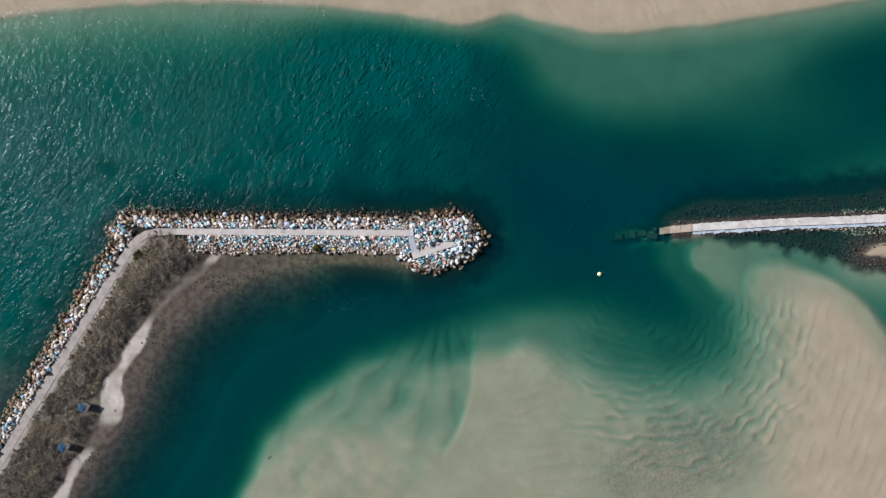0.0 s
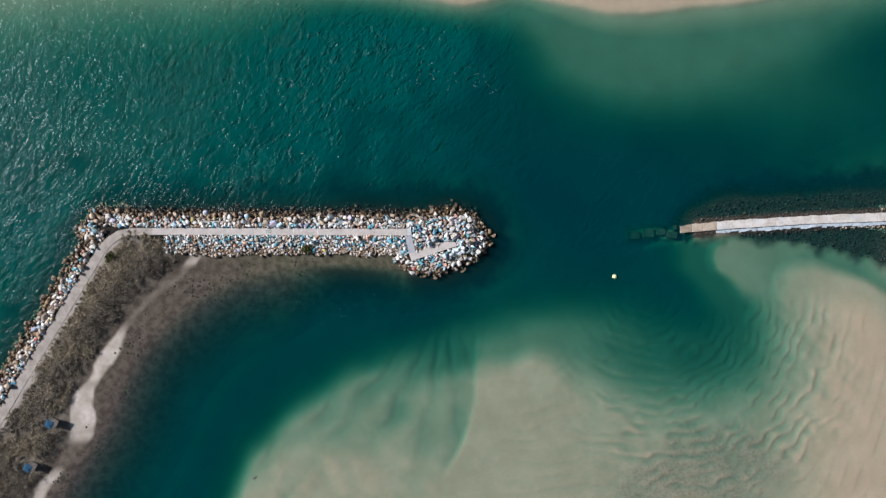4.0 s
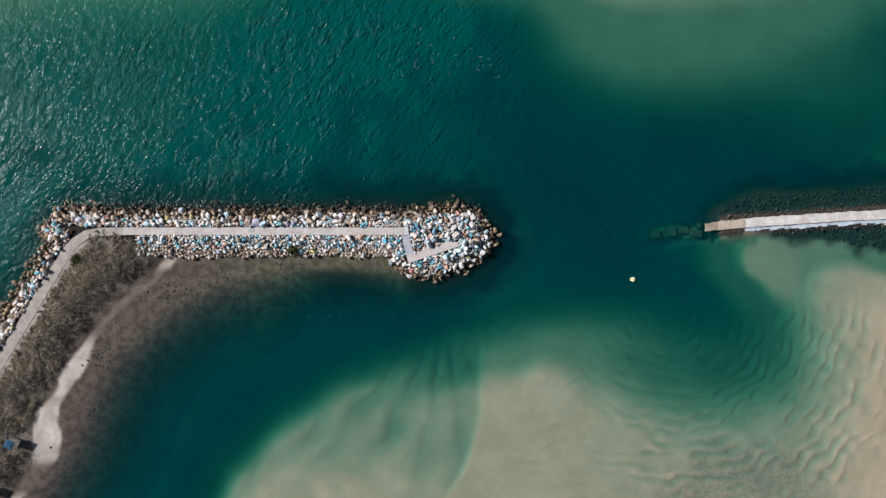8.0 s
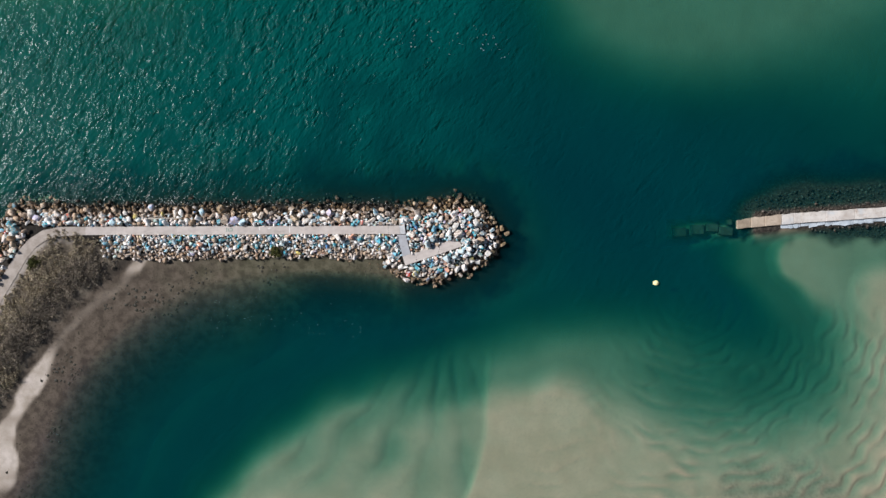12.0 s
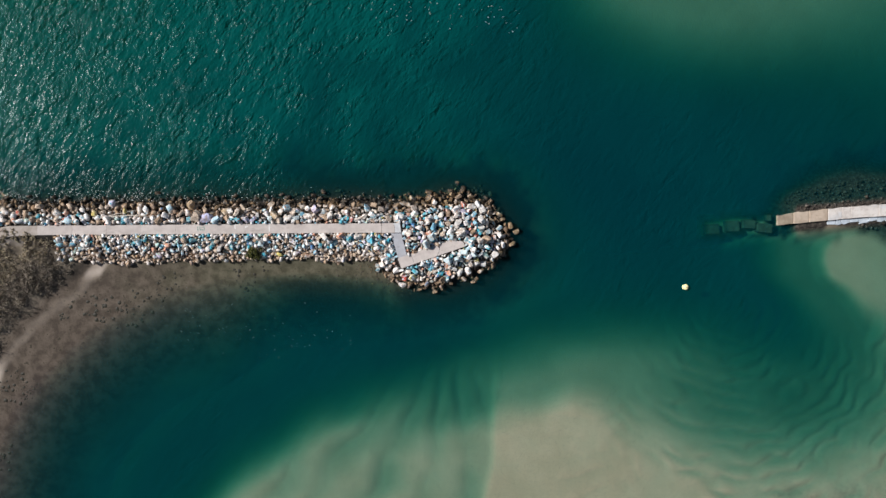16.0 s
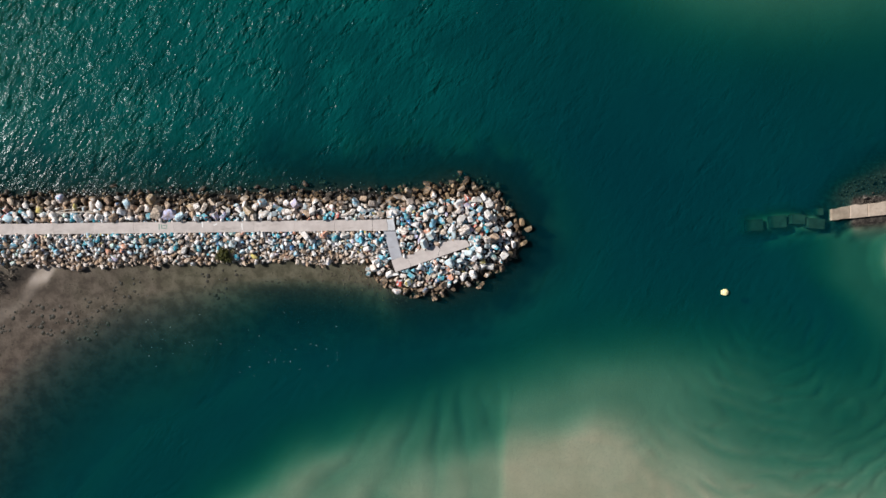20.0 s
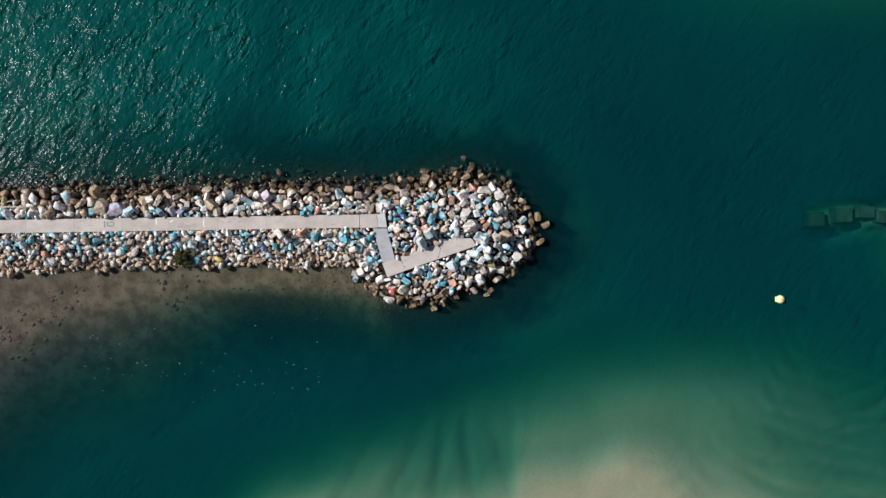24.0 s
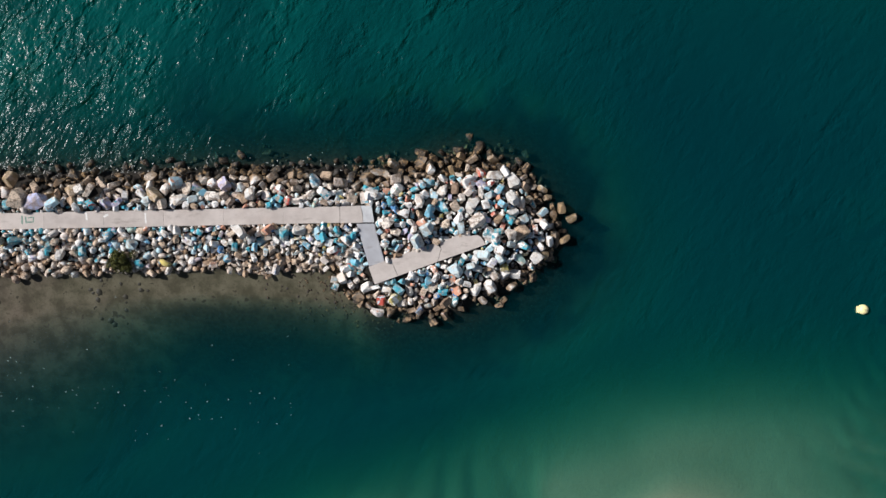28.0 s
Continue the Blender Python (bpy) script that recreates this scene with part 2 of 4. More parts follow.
M_WEED = plain("dark_seaweed", (0.022, 0.020, 0.012), 0.6, 5.0)
M_GREEN = plain("green_spray_paint", (0.16, 0.27, 0.22), 0.7)


# ---- mesh helpers ----
def part(name, bm, material, parent=None, label=""):
    me = bpy.data.meshes.new(name)
    bm.to_mesh(me)
    bm.free()
    me.materials.append(material)
    ob = new(name, me)
    if parent is not None:
        ob.parent = parent
    return tagged(ob, label)


def raw_mesh(name, verts, faces, material):
    """A mesh from arrays: verts (n, 3), faces (m, k)."""
    verts, faces = np.asarray(verts, np.float32), np.asarray(faces, np.int32)
    me = bpy.data.meshes.new(name)
    me.vertices.add(len(verts))
    me.vertices.foreach_set("co", verts.ravel())
    k = faces.shape[1]
    me.loops.add(faces.size)
    me.loops.foreach_set("vertex_index", faces.ravel())
    me.polygons.add(len(faces))
    me.polygons.foreach_set("loop_start", np.arange(0, faces.size, k, dtype=np.int32))
    me.polygons.foreach_set("loop_total", np.full(len(faces), k, np.int32))
    me.update(calc_edges=True)
    me.materials.append(material)
    return me


def box_bm(sx, sy, sz, bevel=0.03, m=None):
    bm = bmesh.new()
    bmesh.ops.create_cube(bm, size=1.0, matrix=Matrix.Diagonal((sx, sy, sz, 1)))
    if bevel:
        bmesh.ops.bevel(bm, geom=bm.edges[:], offset=bevel, segments=2, affect="EDGES", profile=0.7)
    if m is not None:
        bm.transform(m)
    return bm


def slab_bm(outline, low, high, bevel=0.04, rough=0.0, rng=None):
    """A slab over an outline, with a chamfered top edge."""
    bm = bmesh.new()
    pts = [(x + (rng.uniform(-rough, rough) if rng else 0), y + (rng.uniform(-rough, rough) if rng else 0)) for x, y in outline]
    face = bm.faces.new([bm.verts.new((x, y, low)) for x, y in pts])
    bm.normal_update()
    if face.normal.z < 0:
        face.normal_flip()
    top = bmesh.ops.extrude_face_region(bm, geom=[face])
    vs = [v for v in top["geom"] if isinstance(v, bmesh.types.BMVert)]
    bmesh.ops.translate(bm, verts=vs, vec=(0, 0, high - low))
    rim = [e for e in bm.edges if all(v in vs for v in e.verts)]
    bmesh.ops.bevel(bm, geom=rim, offset=bevel, segments=1, affect="EDGES")
    bmesh.ops.recalc_face_normals(bm, faces=bm.faces[:])
    return bm


def rod_bm(a, b, ra, rb, sides=7, bend=0.0, steps=1, rng=None):
    """A tapered round rod from a to b."""
    a, b = Vector(a), Vector(b)
    way = (b - a).normalized()
    side = way.orthogonal().normalized()
    other = way.cross(side)
    bm = bmesh.new()
    rings = []
    for i in range(steps + 1):
        f = i / steps
        c = a.lerp(b, f) + side * math.sin(f * math.pi) * bend
        if rng and 0 < i < steps:
            c += Vector((rng.uniform(-1, 1), rng.uniform(-1, 1), rng.uniform(-0.3, 0.3))) * ra * 0.6
        r = ra + (rb - ra) * f
        rings.append([bm.verts.new(c + (side * math.cos(t) + other * math.sin(t)) * r)
                      for t in (2 * math.pi * k / sides for k in range(sides))])
    for p, q in zip(rings, rings[1:]):
        for k in range(sides):
            bm.faces.new((p[k], p[(k + 1) % sides], q[(k + 1) % sides], q[k]))
    bm.faces.new(rings[0][::-1])
    bm.faces.new(rings[-1])
    bmesh.ops.recalc_face_normals(bm, faces=bm.faces[:])
    return bm


def join_bm(*pieces):
    out = bmesh.new()
    for bm in pieces:
        me = bpy.data.meshes.new("tmp")
        bm.to_mesh(me)
        out.from_mesh(me)
        bm.free()
        bpy.data.meshes.remove(me)
    return out


# ---- the lie of the land ----
def rounded(points, times=2):
    p = np.array(points, float)
    for _ in range(times):
        q = np.roll(p, -1, 0)
        p = np.stack([0.75 * p + 0.25 * q, 0.25 * p + 0.75 * q], 1).reshape(-1, 2)
    return p


def inside(points, X, Y, times=2):
    """Distance to a rounded outline, positive inside it."""
    p = rounded(points, times)
    best, odd = np.full(X.shape, 1e18), np.zeros(X.shape, bool)
    for (ax, ay), (bx, by) in zip(p, np.roll(p, -1, 0)):
        ex, ey = bx - ax, by - ay
        t = np.clip(((X - ax) * ex + (Y - ay) * ey) / (ex * ex + ey * ey + 1e-12), 0, 1)
        np.minimum(best, (X - ax - t * ex) ** 2 + (Y - ay - t * ey) ** 2, out=best)
        if ey:
            odd ^= ((ay > Y) != (by > Y)) & (X < ex * (Y - ay) / ey + ax)
    d = np.sqrt(best)
    return np.where(odd, d, -d)


def along(points, X, Y):
    """Distance to an open line, signed: positive on its left."""
    best, sign = np.full(X.shape, 1e18), np.ones(X.shape)
    for (ax, ay), (bx, by) in zip(points, points[1:]):
        ex, ey = bx - ax, by - ay
        t = np.clip(((X - ax) * ex + (Y - ay) * ey) / (ex * ex + ey * ey), 0, 1)
        d = (X - ax - t * ex) ** 2 + (Y - ay - t * ey) ** 2
        sign = np.where(d < best, np.sign(ex * (Y - ay) - ey * (X - ax)), sign)
        best = np.minimum(best, d)
    return np.sqrt(best) * sign


def step(v, a, b):
    t = np.clip((v - a) / (b - a), 0, 1)
    return t * t * (3 - 2 * t)


LATTICE = np.random.default_rng(5).random((256, 256))


def rolling(X, Y, size, seed=0):
    """Smooth noise between -1 and 1, with features of that size."""
    u, v = X / size + 37.7 * seed, Y / size + 91.3 * seed
    i, j = np.floor(u).astype(int), np.floor(v).astype(int)
    f, g = u - i, v - j
    f, g = f * f * (3 - 2 * f), g * g * (3 - 2 * g)
    a, b, c, d = (LATTICE[(i + di) % 256, (j + dj) % 256] for di, dj in ((0, 0), (1, 0), (0, 1), (1, 1)))
    return ((a * (1 - f) + b * f) * (1 - g) + (c * (1 - f) + d * f) * g) * 2 - 1


BANK = [(-61, -96), (-51, -70), (-41, -58), (-18, -42.5), (2, -34.5), (22, -30.2), (35, -26.2), (51, -23.8), (66, -25), (80, -28), (95, -30),
        (108, -27), (116, -20), (117, -12), (119, -8), (135, -4), (151, -9), (164, -19), (176, -36), (230, -100), (230, -190), (-90, -190)]
RIBBED = [(-53, -74), (-45, -58), (-20, -36), (23, -22), (22, -53), (14, -69), (0, -86), (-22, -108), (-44, -108)]
RIPPLED = [(46, -28), (75, -23), (101, -18), (117, -36), (112, -56), (91, -68), (67, -67), (46, -57)]
PEBBLES = [(67, -73), (95, -56), (115, -60), (119, -72), (95, -87), (71, -87)]
BEACH = [(-400, 60), (-189, 80), (-149, 86), (-118, 90), (-88, 92), (-52, 92), (-7, 88.5), (17, 84), (25, 86), (34, 89), (46, 86), (66, 81),
         (94, 84), (125, 88), (149, 92.5), (169, 96), (216, 108), (400, 130), (400, 300), (-400, 300)]
LOBE = [(40, 87), (47, 79), (54, 65), (74, 60), (98, 67), (125, 80), (114, 90), (54, 91)]
FLAT = [(-152, -135), (-135, -108), (-121, -86), (-109, -67), (-99, -52), (-94, -37), (-86, -25), (-73, -13), (-57, -4.5), (-35, -0.7), (-6.5, -1.4),
        (2.6, -4.2), (2.5, 6), (-88, 7.5), (-108, -9), (-160, -90), (-190, -140)]
LAND = [(-150, -130), (-135, -101), (-127, -83), (-119, -69), (-109, -57.5), (-110.5, -47), (-101, -31), (-96, -21), (-87, -10.7), (-72.5, 0.3), (-72.5, 6.5),
        (-95, 10.4), (-102, 6.4), (-109, -4.7), (-120, -23), (-131, -41), (-142, -59), (-159, -88), (-188, -135)]
VEG = [(-150, -128), (-135, -101), (-128, -81), (-121, -69), (-114, -58), (-113, -47), (-103, -29), (-97, -20), (-88, -9), (-73, 2.5), (-79, 7.6), (-87, 8.0), (-95, 6.4),
       (-100, 1.3), (-106, -9), (-115, -24), (-126, -43), (-136, -59), (-155, -90), (-178, -128)]
LEGPATH = [(-84.0, 9.46), (-90.5, 9.3), (-94.8, 8.4), (-98.0, 6.3), (-100.6, 3.4), (-104.0, -2.1), (-116.3, -22.7), (-127.6, -41.2), (-138.1, -58.9), (-148.0, -75.3), (-165.8, -104.0), (-184, -134)]
LEFTSHOAL = [(-148, -47), (-142, -45), (-146, -58), (-160, -82), (-190, -130), (-240, -120), (-230, -30)]
WALL = [(88, 10.7), (100, 11.6), (114.4, 12.6), (140, 14.2), (168.4, 15.2), (205, 17.6), (300, 23)]
WALLBED = [(90, 15.5), (98, 18), (110, 19.5), (135, 21), (169, 24), (206, 27), (300, 36), (300, -10), (206, -7), (169, -1), (160, -1), (145, 4.7), (121, 8.6), (106, 10), (96, 11)]
WALLSAND = [(100, 7.5), (121, 4.6), (145, -1.3), (168, -7), (169, -11), (151, -7.5), (135, -5.5), (115, -8), (100, -3)]
CHUTE = [(86, 7), (98, 6), (112, -4), (120, -14), (112, -17), (98, -9)]
SPIT = [(158, 2), (166, 7), (180, 9), (300, 14), (300, -6), (190, -3), (170, 0)]
HEAD = [(-8.1, 13.5), (-1.8, 14.8), (2.8, 15.7), (8, 16.1), (13, 16.4), (17.2, 15.8), (20.4, 13.6), (22.6, 11), (23.9, 7.6), (23.2, 4.4), (21.2, 1.8), (18, 0),
        (13.5, -2.2), (9, -3.3), (4, -3.2), (0, -2), (-3, -0.2), (-5, 2), (-8, 4)]
BLOCKS = [(73.4, 8.7, 3.4, 2.4, -1.0), (78.1, 9.4, 3.3, 2.5, -0.75), (82.0, 9.8, 3.0, 2.0, -0.55), (85.6, 8.9, 3.6, 2.1, -0.45), (86.5, 11.3, 1.3, 1.4, -0.5)]   # sunken: x, y, size, top
PATH_Y, PATH_W, PATH_TOP = 9.46, 2.2, 2.6


def mound(X, Y):
    """The rubble breakwater's core, before the boulders."""
    d = inside(HEAD, X, Y) + 0.5 * rolling(X, Y, 5, 3)
    head = np.minimum(0.15 + 0.46 * d, 2.2) + 0.25 * rolling(X, Y, 3, 14) * step(d, 0, 4)
    off = Y - PATH_Y
    north, south = 2.3 - 0.46 * np.maximum(off - 1.4, 0), 2.3 - 0.33 * np.maximum(-off - 1.4, 0)
    arm = np.where(off > 0, north, south) - 0.6 * np.maximum(X + 4, 0) - 0.45 * np.maximum(-103 - X, 0)
    leg = along(LEGPATH, X, Y)
    sea = 2.3 - 0.46 * np.maximum(-leg - 1.5, 0)
    shore = 2.3 - 0.16 * np.maximum(leg - 1.5, 0) - 0.6 * np.maximum(leg - 14, 0)
    return np.maximum(np.maximum(head, arm), np.where(leg < 0, sea, shore))


def eased(m):
    """The core's slope, gentler under water."""
    return np.where(m > -0.8, m, -0.8 - 0.85 * (-0.8 - m))


def height(X, Y):
    z = -5.6 + 0.5 * rolling(X, Y, 40, 1) + 1.7 * np.exp(-(((X + 130) / 85) ** 2 + ((Y - 62) / 42) ** 2))
    z += 2.3 * np.exp(-(((X - 125) / 60) ** 2 + ((Y - 58) / 24) ** 2))

    def raise_bank(z, sd, crest, width):
        return np.maximum(z, crest + (z - crest) * step(-sd, 0, width))

    z = raise_bank(z, inside(BEACH, X, Y), -0.1, 15 + 13 * step(X, 20, 70) + 19 * step(-X, 15, 70))
    shore = inside(BEACH, X, Y) + 0.5 * rolling(X, Y, 7, 27)
    streak = ((0.75 * X + 0.66 * Y + 1.6 * rolling(X, Y, 6, 36)) / 3.4) % 1.0
    z += step(shore, -1, 5) * 0.13 * (streak - 0.5) * np.clip(0.5 + rolling(X, Y, 5, 37), 0, 1.2)
    z += 0.5 * step(shore, 0, 6) - 0.65 * step(-shore, -0.5, 2.0) * (1 - step(-shore, 3, 22))
    z = raise_bank(z, inside(LOBE, X, Y), -1.6, 30.0)
    z = raise_bank(z, inside(LEFTSHOAL, X, Y), -0.7, 34.0)
    bank = inside(BANK, X, Y) + 1.2 * rolling(X, Y, 9, 2)
    rim = 1.0 * step(X, -30, 25) * (1 - step(bank, 0, 9 + 15 * step(X, 38, 60))) * (1 - step(X, 108, 125))
    crest = -0.27 - rim + 0.24 * step(X, 118, 145) * step(bank, 0, 10) + 0.04 * rolling(X, Y, 25, 22)
    z = raise_bank(z, bank, crest, 17 + 9 * step(X, -45, 30) - 12 * step(X, 120, 150) + 8 * np.exp(-((X - 110) / 14) ** 2))
    rib, rip = inside(RIBBED, X, Y), inside(RIPPLED, X, Y)
    ang = np.arctan2(12 - X, -4 - Y) + 0.07 * rolling(X, Y, 20, 4) + 0.035 * rolling(X, Y, 8, 5) + 0.012 * rolling(X, Y, 3.5, 28)
    phase = (ang / 0.195 - 0.30) % 1.0
    trough = np.where(phase < 0.62, phase / 0.62, (1 - phase) / 0.38) ** 1.4
    trough *= np.clip(0.75 + 0.9 * rolling(X, Y, 11, 29), 0.1, 1.2)
    worn, cut = step(Y + 6 * rolling(X, Y, 12, 16), -74, -46), step(Y, -108, -56)
    left_of_face = step(22.5 + 0.6 * rolling(X, Y, 8, 17) - 0.012 * (Y + 40) ** 2 * (Y < -40) - X, 0, 2.0)
    z -= left_of_face * step(rib, -10, 6) * (0.40 * worn + 0.5 * step(Y, -38, -26) + (0.40 + 0.25 * rolling(X, Y, 9, 24)) * trough * (0.1 + 0.9 * cut))
    z += 0.09 * step(bank, 2, 10) * step(rib, -4, 8) * rolling(X + 0.5 * Y, Y, 4.2, 26)
    bowl = np.exp(-(((X - 93) / 28) ** 2 + ((Y + 26) / 23) ** 2))
    z -= 1.35 * bowl
    z -= 2.4 * np.exp(-(((X - 52) / 30) ** 2 + ((Y - 20) / 22) ** 2))
    r = np.hypot(X - 78, Y + 10) + 2.2 * rolling(X, Y, 14, 7) + 1.4 * rolling(X + 0.6 * Y, Y, 5.2, 8) + 0.55 * rolling(X, Y, 2.4, 18)
    phase = (r / 3.7) % 1.0
    ripple = np.where(phase < 0.70, phase / 0.70, (1 - phase) / 0.30)
    field = step(1.0 - np.hypot((X - 99) / 55, (Y + 40) / 47), 0.0, 0.35)
    z += field * (0.40 + 0.12 * step(X, 104, 124) - 0.22 * step(X, 124, 140) * step(-Y, 30, 50) - 0.16 * step(X, 130, 146)) * (ripple - 0.6) * np.clip(0.6 + 1.2 * rolling(X, Y, 3.8, 9), 0.05, 1.15)
    z += field * 0.10 * rolling(0.7 * X + 0.7 * Y, (Y - X) * 0.3, 2.1, 33)
    far = (np.hypot(X - 40, Y + 10) + 2.0 * rolling(X, Y, 9, 34)) / 4.4 % 1.0
    z += step(bank, 2, 10) * (1 - field) * step(X, 22, 34) * 0.10 * (far - 0.5) * np.clip(0.5 + rolling(X, Y, 6, 35), 0, 1.2)
    z = raise_bank(z, inside(CHUTE, X, Y) + 1.5 * rolling(X, Y, 7, 38), -2.5, 12.0)
    z = raise_bank(z, inside(WALLSAND, X, Y) + 0.8 * rolling(X, Y, 5, 23), -0.85 - 0.6 * step(X, 105, 140), 10.0 - 7.0 * step(-X, -112, -100))
    bed = inside(WALLBED, X, Y)
    z = raise_bank(z, bed + 1.5 * rolling(X, Y, 6, 19), -1.0, 9.0) + 0.22 * step(bed, -3, 2) * rolling(X, Y, 1.7, 10)
    z = np.maximum(z, 0.25 - 0.7 * np.maximum(np.abs(along(WALL, X, Y)) - 2.2, 0) - 0.9 * np.maximum(93 - X, 0))
    spit = inside(SPIT, X, Y)
    z = np.maximum(z, np.minimum(0.5, 0.1 * spit))
    flat = inside(FLAT, X, Y)
    z = np.maximum(z, np.where(flat > 0, np.minimum(0.045 * flat, 0.7), np.maximum(flat * (0.07 + 0.20 * step(X, -45, -20) - 0.0055 * flat), -9)))
    land = inside(LAND, X, Y)
    z = np.maximum(z, 0.25 + 1.7 * step(land, -2, 10) - 0.4 * np.maximum(-2 - land, 0))
    m = mound(X, Y)
    for bx, by, sx, sy, top in BLOCKS:
        z = np.maximum(z, top - 1.1 - 2.0 * np.maximum(np.maximum(np.abs(X - bx) - sx / 2, np.abs(Y - by) - sy / 2) - 0.1, 0))
    m = eased(m)
    soft = 0.02 + 1.6 * step(-m, 0.4, 2.0)
    h = np.clip(0.5 + 0.5 * (m - z) / soft, 0, 1)
    return z + (m - z) * h + soft * h * (1 - h) * 0.6 + 0.03 * rolling(X, Y, 2.3, 11)


def spread(lo, hi, pitch, far):
    """Grid lines: even between lo and hi, then ever wider out to far."""
    core = np.arange(lo, hi + pitch / 2, pitch)
    out, w, x = [], pitch, 0.0
    while x < far:
        w *= 1.35
        x += w
        out.append(x)
    out = np.array(out)
    return np.concatenate([lo - out[::-1], core, core[-1] + out])


def sheet(name, xs, ys, z_of, material):
    X, Y = np.meshgrid(xs, ys)
    Z = z_of(X, Y)
    n, m = len(xs), len(ys)
    k = (np.arange(m - 1)[:, None] * n + np.arange(n - 1)[None, :]).ravel()
    me = raw_mesh(name, np.stack([X, Y, Z], -1).reshape(-1, 3), np.stack([k, k + 1, k + n + 1, k + n], -1), material)
    me.polygons.foreach_set("use_smooth", np.ones(len(me.polygons), bool))
    return me, X, Y, Z


def layer(me, name, values):
    at = me.attributes.new(name, "FLOAT", "POINT")
    at.data.foreach_set("value", np.clip(values, 0, 50).astype(np.float32).ravel())


me, X, Y, Z = sheet("ground", spread(-172, 192, 0.62, 2600), spread(-112, 116, 0.62, 2600), height, M_GROUND)
core = mound(X, Y)
flat, land = inside(FLAT, X, Y), inside(LAND, X, Y)
wob = 1.2 * rolling(X, Y, 4, 12) + 0.6 * rolling(X, Y, 1.5, 13)
strip_w = 1.0 + 1.0 * step(-Y, 14, 26) + 2.0 * np.exp(-(((X + 108) / 7) ** 2 + ((Y + 52) / 8) ** 2)) + 1.0 * rolling(X, Y, 7, 15)
shore_strip = step(strip_w - np.abs(land + 1.9 + 0.5 * wob), -0.6, 0.8) * np.clip(0.12 + 0.88 * step(-Y, 20, 26) + 0.7 * step(Y, -3, 1) - 0.95 * step(-Y, 57, 61) * (1 - step(-Y, 67, 71)), 0, 1) * (0.7 + 0.3 * rolling(X, Y, 3, 25))
layer(me, "mud", step(flat + wob, -24, -10) * (1 - 0.92 * shore_strip))
verge = step(3.0 + 0.9 * wob - np.abs(along(LEGPATH, X, Y) - 0.8), 0.0, 1.6) * step(core, 1.2, 2.0) * (X < -80)
layer(me, "dry", np.maximum(shore_strip, 0.75 * verge))
layer(me, "algae", step(X + 8 * wob, -75, -30))
layer(me, "ooze", 0.85 * step(-flat + 1.5 * wob, -1 - 4 * step(-X, 75, 100), 7 - 4 * step(-X, 75, 100)) * step(flat + wob, -30, -14) * (1 - 0.6 * step(X, -60, -25)))
layer(me, "soil", step(land + wob, 0.5, 3.0))
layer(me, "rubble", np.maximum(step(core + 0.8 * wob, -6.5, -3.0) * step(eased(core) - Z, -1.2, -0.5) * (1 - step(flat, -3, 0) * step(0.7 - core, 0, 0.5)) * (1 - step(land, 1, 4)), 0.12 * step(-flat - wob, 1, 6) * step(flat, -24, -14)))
layer(me, "silt", np.maximum(step(inside(WALLBED, X, Y) + 1.5 * wob, -5 - 8 * step(along(WALL, X, Y), 0, 3), -6 * step(along(WALL, X, Y), 0, 3)), step(4.4 - np.abs(along(WALL, X, Y)) + wob, 0, 1.5) * step(X, 85, 88)) * (1 - step(inside(SPIT, X, Y) + wob, 0, 2)))
layer(me, "pebbles", step(inside(PEBBLES, X, Y) + 4 * wob, -12, 7) * 0.55)
ground = tagged(new("ground", me), "pale rippled sandbanks, dark tidal mud and rubble seabed", "ground", kind="structure")


def swell(X, Y):
    """How choppy the water is: open sea to the west, sheltered pool and channel."""
    lee = step(-along(LEGPATH, X, Y), -4, 2)
    sea = step(-(X + 12 + 0.55 * (18 - Y)), -60, 62) * step(Y, 8, 22)
    return np.clip(0.10 + 0.95 * np.maximum(sea, lee * step(-X, 85, 100)), 0, 1) * (0.72 + 0.32 * rolling(X, Y, 23, 20) + 0.28 * rolling(X, Y, 7, 21))


def waves(X, Y):
    rng = np.random.default_rng(11)
    z = np.zeros(X.shape)
    for _ in range(26):
        length = rng.uniform(1.3, 3.4)
        way = radians(-38 + rng.normal(0, 30))
        k = 2 * math.pi / length
        bend = 2.2 * rolling(X, Y, 13, 30 + _ % 5)
        z += 0.0020 * length * np.sin(k * (X * math.cos(way) + Y * math.sin(way)) + rng.uniform(0, 7) + bend)
    near = step(260 - np.maximum(np.abs(X), np.abs(Y)), 0, 60)
    return z * swell(X, Y) * near * step(-height(X, Y), 0.1, 1.5)


me, X, Y, Z = sheet("water", spread(-168, 188, 0.48, 2600), spread(-106, 112, 0.48, 2600), waves, M_WATER)
layer(me, "depth", np.maximum(-height(X, Y), 0.0))
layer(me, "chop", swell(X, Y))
water = tagged(new("water", me), "dark teal sea water, choppy to the west and calm in the lee", "water", kind="structure")

